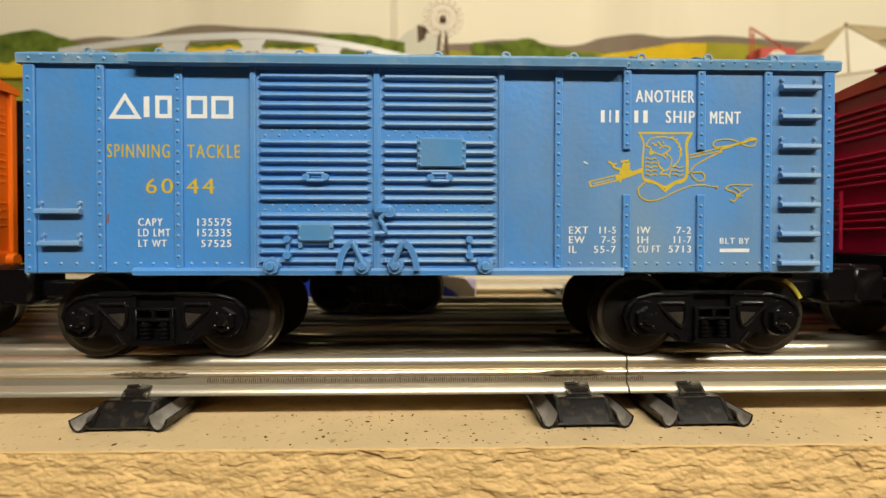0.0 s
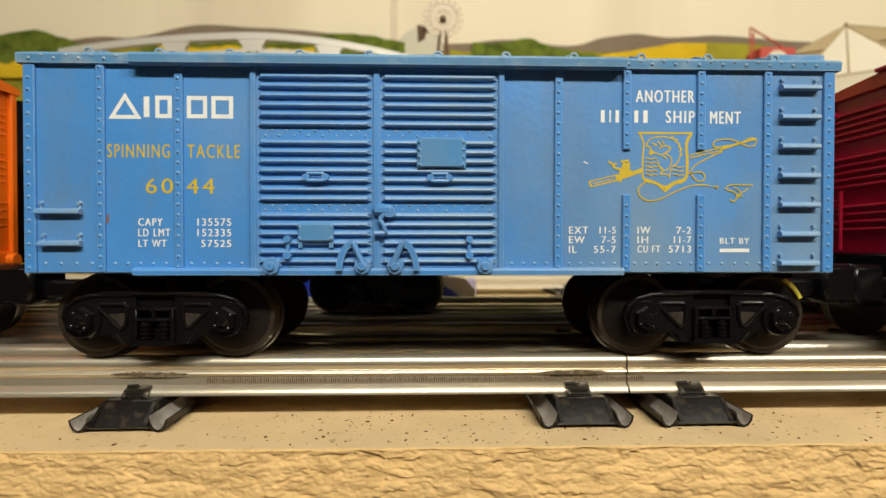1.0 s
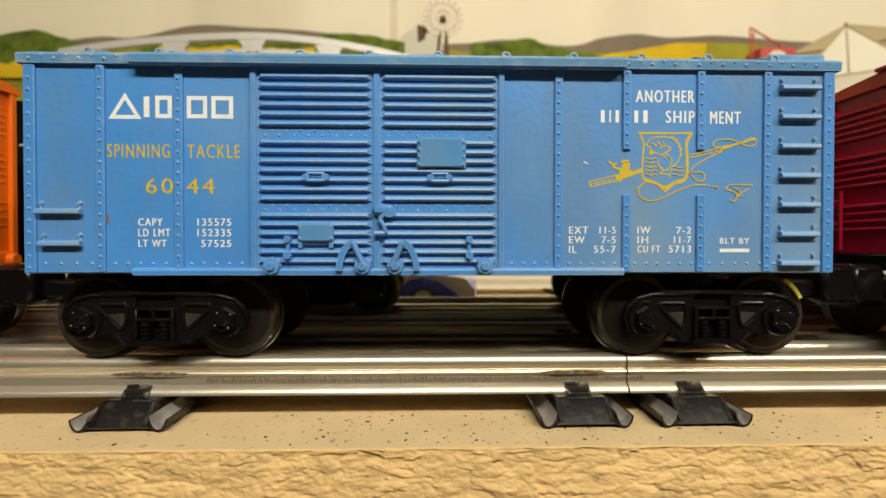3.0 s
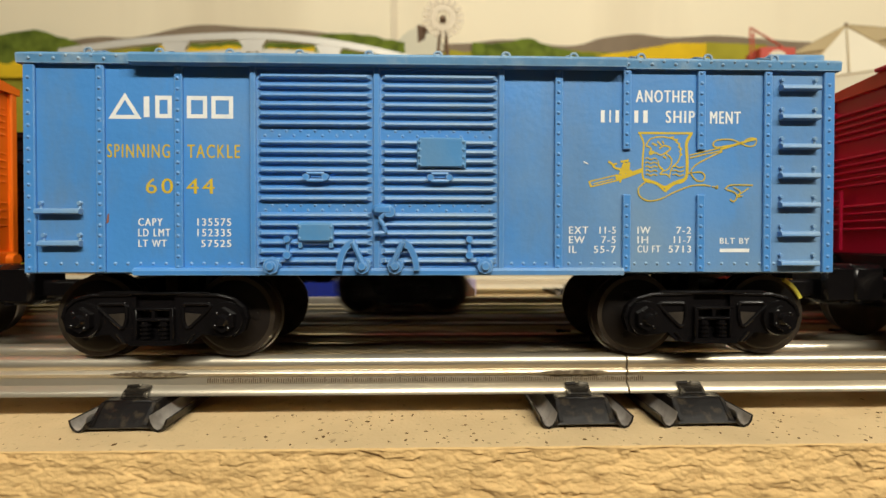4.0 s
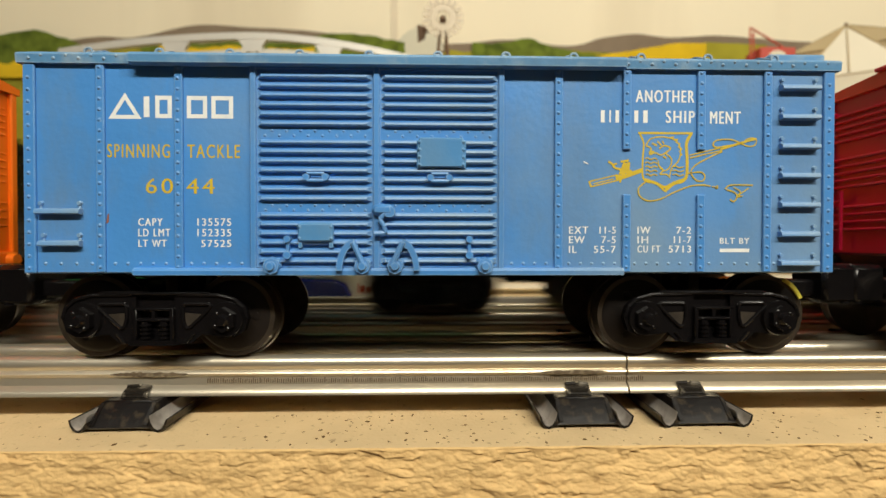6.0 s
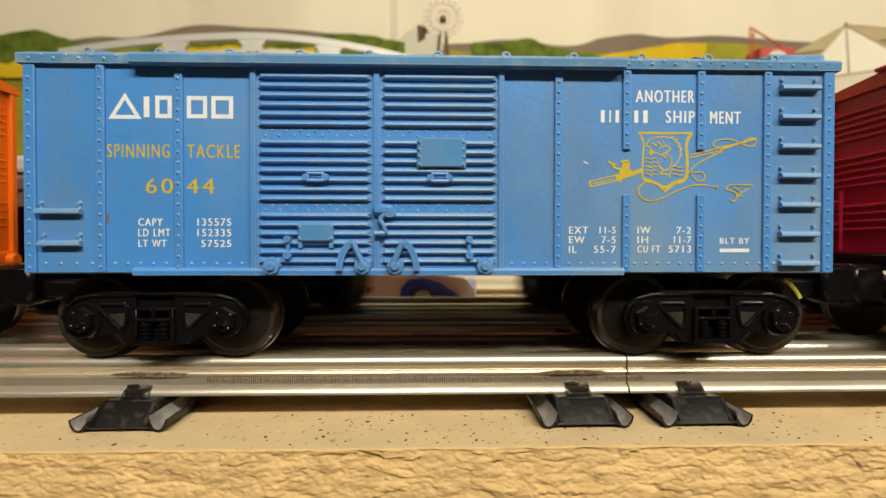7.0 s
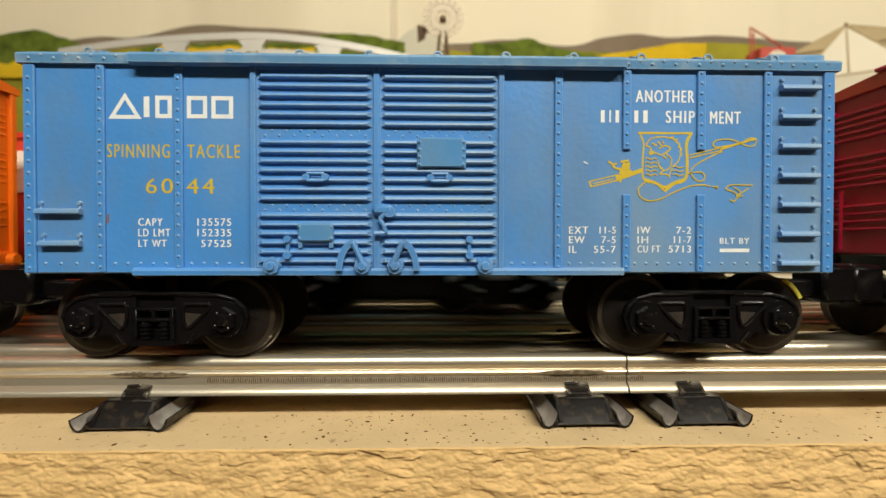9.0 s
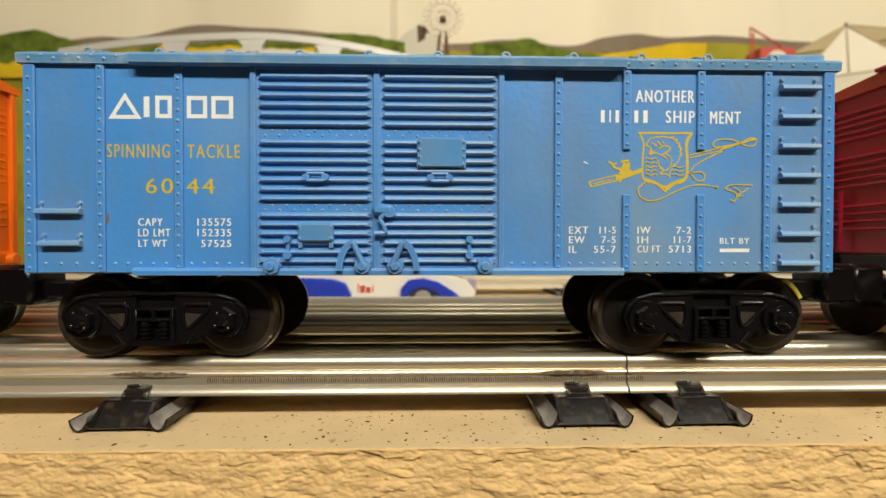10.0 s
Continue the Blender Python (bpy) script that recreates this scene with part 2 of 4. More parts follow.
SHADE_STRIP = material("dark_shade_strip", (0.045, 0.036, 0.03), 0.9, vary=0.3, scale=60, bump=0.4, bump_scale=500)
FLOOR = material("brown_floor", (0.16, 0.10, 0.06), 0.6, vary=0.2, scale=10)


def slab(name, x0, x1, y0, y1, z0, z1, mat, label, category):
    bm = bmesh.new()
    quad_box(bm, x0, x1, y0, y1, z0, z1)
    ob = new(name, mesh_of(bm, mat))
    return tagged(ob, label, category, kind="structure")


slab("ground", -3600, 3600, -4, 955, -40, 0, FOAM, "tan foam board that carries the model tracks", "table top")
slab("wall_back", -3600, 3600, 955, 1035, -900, 1600, WALL, "cream painted wall behind the railway scenery", "wall")
slab("wall_front", -3600, 3600, -2580, -2500, -900, 1600, ROOM, "plain wall behind the camera", "wall")
slab("wall_west", -3680, -3600, -2500, 955, -900, 1600, ROOM, "plain side wall of the hobby room", "wall")
slab("wall_east", 3600, 3680, -2500, 955, -900, 1600, ROOM, "plain side wall of the hobby room", "wall")
slab("ceiling", -3600, 3600, -2500, 955, 1600, 1660, ROOM, "plain ceiling of the hobby room", "ceiling")
slab("floor", -3600, 3600, -2500, 955, -960, -900, FLOOR, "brown floor of the hobby room", "floor")


def foam_edge():
    """The torn front edge of the board: a lip, then a hacked face with shelves and pits."""
    xs = np.concatenate([np.linspace(-3600, -190, 40), np.linspace(-188, 188, 900), np.linspace(190, 3600, 40)])
    prof = [(-4.0, 0.0), (-6.0, 0.02), (-8, 0.0), (-9.5, 0.0), (-11, -0.02)] + [(-11.6 - 0.018 * k, -0.2 - 0.25 * k) for k in range(58)] + [(-12.6, -40.0)]
    verts, faces = [], []
    n = len(prof)
    for x in xs:
        for k, (y, z) in enumerate(prof):
            dy = dz = 0.0
            if k > 3:
                w = min(1.0, (k - 3) / 4)
                big = noise.fractal(Vector((x * 0.05, z * 0.16, 3.1)), 1.0, 2.0, 4)
                ledge = noise.fractal(Vector((x * 0.10 + 2.0 * big, z * 0.36, 6.6)), 0.8, 2.1, 4)
                # crumbled lumps at two sizes, flatter than they are wide, and torn pits
                lumps = pits = 0.0
                for size, tall, amount in ((7.5, 3.8, 1.0), (3.2, 1.9, 0.6)):
                    wx = 0.8 * noise.noise(Vector((x * 1.3 / size, z * 1.6 / tall, 5.5)))
                    wz = 0.8 * noise.noise(Vector((x * 1.3 / size, z * 1.6 / tall, 15.5)))
                    d, cells = noise.voronoi(Vector((x / size + wx, z / tall + wz, size)))
                    lumps += amount * (0.5 * noise.noise(cells[0] * 5.3) - 0.7 * d[0] * d[0])
                    if noise.noise(cells[0] * 3.7) > 0.28:
                        pits += amount * max(0.0, 1 - d[0] / 0.4)
                fine = noise.fractal(Vector((x * 1.1, z * 1.4, 9)), 0.6, 2.0, 4)
                dy = w * (-0.5 * big - 0.14 * ledge - 1.05 * lumps + 0.7 * pits - 0.13 * fine)
                dz = (0.25 if k < 8 else 0.0) * w * noise.noise(Vector((x * 0.12, 2, 5)))
            elif k:
                dz = 0.05 * noise.noise(Vector((x * 0.3, y, 5)))
            verts.append((x * MM, (y + dy) * MM, (z + dz) * MM))
    for i in range(len(xs) - 1):
        for k in range(n - 1):
            a = i * n + k
            faces.append((a, a + 1, a + n + 1, a + n))
    me = bpy.data.meshes.new("mesh")
    me.from_pydata(verts, [], faces)
    me.materials.append(FOAM)
    me.materials.append(FOAM_CUT)
    idx = [0 if (f % (n - 1)) < 4 else 1 for f in range(len(faces))]
    me.polygons.foreach_set("material_index", idx)
    me.polygons.foreach_set("use_smooth", [True] * len(faces))
    bm = bmesh.new()
    bm.from_mesh(me)
    bmesh.ops.recalc_face_normals(bm, faces=bm.faces)
    bm.to_mesh(me)
    bm.free()
    return tagged(new("trim", me), "rough torn edge of the tan foam board", "foam edge", kind="structure")


foam_edge()


def crumbs():
    """Dark crumbs and torn flakes that lie on the open strip before the rails."""
    bm = bmesh.new()
    for k in range(420):
        x = random.uniform(-135, 135)
        if noise.noise(Vector((x * 0.03, 7.7, 0))) < random.uniform(-0.5, 0.35):
            continue
        y, r = random.uniform(-9.5, 12), random.uniform(0.1, 0.22) * random.choice((1, 1, 1.4, 2.2))
        m = Matrix.Translation((x, y, r * 0.2)) @ Matrix.Rotation(random.uniform(0, 6.28), 4, "Z") @ Matrix.Diagonal((random.uniform(1, 2.2), random.uniform(0.7, 1.1), 0.5, 1))
        v = bmesh.ops.create_icosphere(bm, subdivisions=1, radius=r, matrix=m)["verts"]
        for q in v:
            q.co.x += random.uniform(-0.3, 0.3) * r
            q.co.y += random.uniform(-0.3, 0.3) * r
    return tagged(new("crumbs", mesh_of(bm, CRUMB)), "dark brown crumbs scattered on the tan foam", "crumbs", kind="stuff")


CRUMB = material("brown_crumb", (0.13, 0.075, 0.03), 0.9, vary=0.5, scale=400, spec=0.1)
crumbs()
# dark strip that paints in the shade between and under the tracks
slab("roadbed", -3600, 3600, 47, 149, -1, 0.5, SHADE_STRIP, "dark brown strip painting in the shade under the second track", "roadbed")


# ---- tracks ----
def rail_outline():
    """Tubular rail in section: a rounded head over a thin web and a spread foot."""
    pts = [(-4.4, 7.0), (-4.4, 7.25), (-3.75, 8.45), (-2.2, 9.6), (-1.9, 11.7), (-2.75, 12.5), (-2.9, 12.9), (-2.7, 13.3)]
    for k in range(11):
        a = math.pi * (1.2 - 1.4 * k / 10)
        pts.append((2.55 * math.cos(a), 15.25 + 2.55 * math.sin(a)))
    return pts + [(2.7, 13.3), (2.9, 12.9), (2.75, 12.5), (1.9, 11.7), (2.2, 9.6), (3.75, 8.45), (4.4, 7.25), (4.4, 7.0)]


def tie_clip():
    """A pressed tin sleeper across the track, with flared feet and bent tabs that hold the rails."""
    bm = bmesh.new()
    for s in (-1, 1):
        prof = [(6.4 * s, 6.5), (7.1 * s, 6.2), (7.4 * s, 4.6), (8.0 * s, 2.4), (9.0 * s, 0.7), (10.3 * s, 0.1), (11.6 * s, 0.5), (12.5 * s, 1.8), (12.9 * s, 3.5),
                (12.5 * s, 3.6), (12.1 * s, 2.1), (11.3 * s, 0.95), (10.3 * s, 0.6), (9.3 * s, 1.1), (8.4 * s, 2.6), (7.8 * s, 4.8), (7.4 * s, 6.6), (6.4 * s, 7.0)]
        low = [(x, 1.0 + (z - 1.0) * 0.2 if abs(x) < 8.05 and z > 1.0 else z) for x, z in prof]
        rings = [[bm.verts.new((x, y, z)) for x, z in outline] for y, outline in ((-28.8, low), (-24.0, prof), (24.0, prof), (28.8, low))]
        n = len(prof)
        faces = [bm.faces.new(rings[0]), bm.faces.new(rings[-1][::-1])]
        for a, b in zip(rings, rings[1:]):
            faces += [bm.faces.new((a[i], b[i], b[(i + 1) % n], a[(i + 1) % n])) for i in range(n)]
        bmesh.ops.recalc_face_normals(bm, faces=faces)
    quad_box(bm, -7.2, 7.2, -23.6, 23.6, 6.3, 6.95, 0.2)
    # aprons that slope down at both ends
    for s in (-1, 1):
        top = [bm.verts.new(c) for c in ((-7.0, 23.2 * s, 6.95), (7.0, 23.2 * s, 6.95), (7.5, 24.6 * s, 6.2), (8.0, 28.9 * s, 1.5), (-8.0, 28.9 * s, 1.3), (-7.5, 24.6 * s, 6.2))]
        under = [bm.verts.new((v.co.x, v.co.y - 0.6 * s, v.co.z - 0.5)) for v in top]
        faces = [bm.faces.new((top[0], top[1], top[2], top[5])), bm.faces.new((top[5], top[2], top[3], top[4])),
                 bm.faces.new((under[5], under[2], under[1], under[0])), bm.faces.new((under[4], under[3], under[2], under[5]))]
        faces += [bm.faces.new((top[i], under[i], under[(i + 1) % 6], top[(i + 1) % 6])) for i in range(6)]
        bmesh.ops.recalc_face_normals(bm, faces=faces)
    return mesh_of(bm, BLACK_TIN, True)


def tie_tab():
    bm = bmesh.new()
    # a strip bent up and over the foot of the rail, with a rolled lip
    sweep_x(bm, [(-6.1, 6.9), (-6.0, 8.3), (-5.3, 8.75), (-4.1, 9.3), (-2.9, 9.7), (-2.8, 9.1), (-4.1, 8.75), (-5.2, 8.1), (-5.5, 6.9)], -3.7, 3.7, 0.4)
    rod(bm, (-3.3, -3.2, 9.55), (-0.4, -3.2, 9.7), 0.5, 8)
    rod(bm, (0.6, -3.2, 9.7), (3.3, -3.4, 9.4), 0.55, 8)
    rod(bm, (-3.2, -5.7, 7.5), (3.2, -5.7, 7.5), 0.5, 8)
    # pale scraped patches also colour a tin-like glint into the tab
    return mesh_of(bm, SCRAPED_GLINT, True)


def curl_liner():
    # a thin pale strip along the inside of the curl
    bm = bmesh.new()
    inner = [(8.1, 4.4), (8.55, 2.7), (9.4, 1.3), (10.3, 0.75), (11.2, 1.1), (11.95, 2.2), (12.3, 3.3)]
    prism(bm, inner + [(x + 0.02, z + 0.12) for x, z in inner[::-1]], -28.85, 28.85)
    return mesh_of(bm, PALE_TIN, True)


CLIP, TAB, LINER = tie_clip(), tie_tab(), curl_liner()


def track(y, x_from, x_to, joint, clips, label):
    root = empty("toy_track", 0, y, 0)
    for ry in (-16, 0, 16):
        bm = bmesh.new()
        outline = [(ry + a, b) for a, b in rail_outline()]
        for a, b in ((x_from, joint - 0.25), (joint + 0.25, x_to)):
            sweep_x(bm, outline, a, b)
        part("rail", bm, TAN_RAIL if y == TRACK_3 else RAIL, root, smooth=True)
    if y == TRACK_1:
        # file marks on the flank of the near rail
        bm = bmesh.new()
        for k in range(205):
            cx = -66 + k * 0.62 + random.uniform(-0.05, 0.05)
            quad_box(bm, cx, cx + random.uniform(0.16, 0.3), -18.3, -17.6, 10.0 + random.uniform(0, 0.2), 11.2 + random.uniform(-0.25, 0.35))
        part("tarnish", bm, RAIL_MARK, root)["kind"] = "stuff"
        # dull patches paint the tabs' reflections on the head's lower edge above the sleepers
        bm = bmesh.new()
        for cx, w in ((-82, 11), (40, 10)):
            n = 24
            edge = lambda x, k: 0.5 * math.sqrt(max(0.0, 1 - (x / w) ** 2)) * (0.9 + 1.3 * abs(noise.noise(Vector((x * 0.55, cx, k)))) - 0.5 * abs(noise.noise(Vector((x * 1.4, cx, k + 3)))))
            xs = [-w + 2 * w * i / n for i in range(n + 1)]
            prism(bm, [(cx + x, 12.85 + edge(x, 1) + 0.02) for x in xs] + [(cx + x, 12.85 - 1.2 * edge(x, 5) - 0.02) for x in xs[::-1]], -18.94, -18.5)
        part("tab_reflections", bm, TAB_REFLECTION, root)["kind"] = "stuff"
    for cx in clips:
        t = part("sleeper", CLIP, None, root, at=(cx, 0, 0))
        for ry in (-16, 0, 16):
            part("rail_tab", TAB, None, t, at=(0, ry, 0))
        part("curled_flange", LINER, None, t)
        part("curled_flange", LINER, None, t).rotation_euler = (0, 0, math.pi)
    return tagged(root, label, "toy track")


track(TRACK_1, -3500, 3500, 55.8, [-84.5, 40.6, 73.6, -212, 198], "silver tubular three-rail toy track on black tin sleepers")
track(TRACK_2, -3500, 3500, -130, [-96, 60, 190, -250], "silver tubular toy track behind the parked freight cars")
track(TRACK_3, -3500, 3500, 300, [129, 250, -60, -200], "tan-lit silver toy track behind the toy car")


# ---- running gear ----
def pocket_outline(s):
    """Rounded triangle of the openings in a cast side frame."""
    return [(s * x, z) for x, z in ((7.5, 33.0), (8.2, 33.7), (14.4, 33.7), (15.1, 33.2), (14.7, 32.4), (9.8, 27.6), (9.0, 27.1), (8.2, 27.5), (7.6, 29.5))]


def side_frame_mesh():
    bm = bmesh.new()
    y1 = 1.2
    for s in (-1, 1):
        # arched cast plate with rounded shoulders
        prism(bm, [(s * 5.2, 36.4), (s * 17, 36.2), (s * 21.6, 35.0), (s * 24.2, 32.6), (s * 25.0, 29.6), (s * 24.0, 26.2), (s * 21.4, 24.6),
                   (s * 17.0, 24.8), (s * 12.6, 25.4), (s * 9.6, 22.9), (s * 5.2, 22.5)], -1.0, y1)
        rim = [(s * 6, 36.3), (s * 17, 36.1), (s * 21.4, 34.9), (s * 23.9, 32.6), (s * 24.7, 29.8)]
        for (xa, za), (xb, zb) in zip(rim, rim[1:]):
            rod(bm, (xa, -1.0, za), (xb, -1.0, zb), 0.6, 8)
        # raised rim round the opening
        ring = pocket_outline(s)
        for (xa, za), (xb, zb) in zip(ring, ring[1:] + ring[:1]):
            rod(bm, (xa, -1.2, za), (xb, -1.2, zb), 0.5, 8)
            pip(bm, xa, -1.2, za, 0.5)
        rod(bm, (s * 10.4, -1.0, 25.6), (s * 8.2, -1.0, 22.9), 0.5, 8)
        # axle box with a bolted cap
        rod(bm, (s * 19, 0, 29.4), (s * 19, -1.9, 29.4), 5.3, 20, 4.7)
        rod(bm, (s * 19, -1.8, 29.4), (s * 19, -3.3, 29.4), 3.7, 6, 3.3)
        rod(bm, (s * 19, -3.2, 29.4), (s * 19, -4.4, 29.4), 1.9, 10, 1.2)
        for k in range(4):
            pip(bm, s * 19 + 2.5 * math.cos(k * 1.571 + 0.6), -3.2, 29.4 + 2.5 * math.sin(k * 1.571 + 0.6), 0.6)
        # pillars of the spring box
        quad_box(bm, s * 4.9 - 0.55, s * 4.9 + 0.55, -2.3, y1, 23.4, 32.7, 0.25)
    quad_box(bm, -15, 15, -1.7, 1.2, 36.0, 37.2, 0.4)
    prism(bm, [(-6.3, 22.6), (6.3, 22.6), (5.7, 24.0), (-5.7, 24.0)], -2.7, y1)
    quad_box(bm, -5.4, 5.4, -2.3, y1, 31.9, 32.8, 0.25)
    quad_box(bm, -5.4, 5.4, -2.2, y1, 29.0, 29.9, 0.25)
    quad_box(bm, -0.45, 0.45, -2.1, y1, 29.6, 32.4)
    quad_box(bm, -5.2, 5.2, 0.2, y1, 22.8, 36.4)
    for s in (-2.5, 2.5):
        for k in range(4):
            rod(bm, (s, -1.1, 24.3 + k * 1.15), (s, -1.1, 24.75 + k * 1.15), 1.6, 10)
            rod(bm, (s, -1.1, 24.7 + k * 1.15), (s, -1.1, 25.5 + k * 1.15), 1.15, 8)
    return mesh_of(bm, BLACK, True)


def wheelset_mesh():
    """Two flanged wheels on an axle, round their own axle line."""
    bm = bmesh.new()
    rod(bm, (0, -20, 0), (0, 20, 0), 1.6, 10)
    for s in (-1, 1):
        y = 13.6 * s
        rod(bm, (0, y, 0), (0, y + 1.3 * s, 0), 12.7, 40, 12.3)
        rod(bm, (0, y + 1.2 * s, 0), (0, y + 5.2 * s, 0), 11.9, 40, 11.5)
        rod(bm, (0, y + 5.2 * s, 0), (0, y + 5.6 * s, 0), 10.2, 40, 9.4)
        rod(bm, (0, y + 5.4 * s, 0), (0, y + 6.2 * s, 0), 3.2, 12)
        for k in range(3):
            a = k * 2.094
            rod(bm, (6.6 * math.cos(a), y + 5.5 * s, 6.6 * math.sin(a)), (6.6 * math.cos(a), y + 5.9 * s, 6.6 * math.sin(a)), 1.1, 8)
    me = mesh_of(bm, WHEEL, True)
    me.materials.append(STEEL)
    for p in me.polygons:
        v = me.vertices[p.vertices[0]].co
        if math.hypot(v.x, v.z) > 0.0112:
            p.material_index = 1
    return me


def bolster_mesh():
    bm = bmesh.new()
    quad_box(bm, -5, 5, -21, 21, 27, 34, 0.8)
    rod(bm, (0, 0, 33), (0, 0, 41), 6, 16)
    quad_box(bm, -14, 14, -9, 9, 29, 33, 0.6)
    return mesh_of(bm, BLACK)


def recess_mesh(s):
    bm = bmesh.new()
    prism(bm, [(s * x, z) for x, z in ((12.6, 30.9), (8.1, 31.2), (8.3, 27.9), (9.0, 27.3), (9.7, 27.8))], -1.16, -0.6)
    return mesh_of(bm, DUST)


FRAME, WHEELS, BOLSTER, RECESSES = side_frame_mesh(), wheelset_mesh(), bolster_mesh(), (recess_mesh(-1), recess_mesh(1))
SPINNERS = []


def truck(car, x, moving=False):
    t = part("truck", BOLSTER, None, car, "black four-wheel truck", at=(x, 0, 0))
    part("side_frame", FRAME, None, t, at=(0, -23.5, 0))
    f = part("side_frame", FRAME, None, t, at=(0, 23.5, 0))
    f.rotation_euler = (0, 0, math.pi)
    for recess in RECESSES:
        part("frame_recess", recess, None, t, at=(0, -23.5, 0))
    for s in (-19, 19):
        w = part("wheelset", WHEELS, None, t, "dark metal wheels on an axle", at=(s, 0, RAIL_TOP + 11.75))
        if moving:
            SPINNERS.append((w, s * MM))
    return t


def coupler(car, x, s, length=27):
    bm = bmesh.new()
    quad_box(bm, min(x - 18 * s, x + 4 * s), max(x - 18 * s, x + 4 * s), -5, 5, 34, 39, 0.6)
    quad_box(bm, min(x + 3 * s, x + length * s), max(x + 3 * s, x + length * s), -3.2, 3.2, 33, 38.5, 0.8)
    quad_box(bm, min(x + (length - 11) * s, x + length * s), max(x + (length - 11) * s, x + length * s), -7.5, 7.5, 31.0, 43.5, 1.4)
    rod(bm, (x + (length - 3) * s, -5, 31), (x + (length - 3) * s, -5, 42), 2.0, 10)
    return part("coupler", bm, BLACK, car, "black knuckle coupler", smooth=True)


def underframe(car, half, body_half=27):
    bm = bmesh.new()
    quad_box(bm, -half, half, -body_half + 1.5, body_half - 1.5, 42.1, 42.9, 0.1)
    quad_box(bm, -half + 6, half - 6, -6, 6, 40.6, 42.2, 0.3)
    return part("underframe", bm, BLACK, car)


# ---- the blue boxcar ----
def rib_mesh(z0, z1, w=2.2, step=2.75, y=-28.5, mat=None):
    bm = bmesh.new()
    quad_box(bm, -w / 2, w / 2, y - 0.75, y + 0.5, z0, z1, 0.22)
    z = z0 + 1.4
    while z < z1 - 0.6:
        pip(bm, -0.1, y - 0.75, z, 0.55)
        z += step
    return mesh_of(bm, mat or BLUE)


def rung_mesh(w):
    bm = bmesh.new()
    sweep_x(bm, [(-28.5, 1.15), (-29.9, 0.95), (-30.3, 0.45), (-30.3, -0.2), (-30.0, -0.45), (-28.5, -0.5)], -w / 2, w / 2)
    for s in (-1, 1):
        rod(bm, (s * (w / 2 - 0.7), -28.4, 2.45), (s * (w / 2 - 0.7), -29.2, 2.45), 0.72, 8, 0.5)
        rod(bm, (s * (w / 2 - 0.7), -28.5, 2.3), (s * (w / 2 - 0.7), -28.7, 0.6), 0.35, 6)
    return mesh_of(bm, BLUE, True)


def louver_mesh(x0, x1):
    bm = bmesh.new()
    sweep_x(bm, [(-28.9, 1.25), (-29.45, 1.08), (-29.95, 0.72), (-30.1, 0.3), (-29.9, 0.0), (-28.9, -0.25)], x0, x1, 1.2)
    return mesh_of(bm, BLUE)


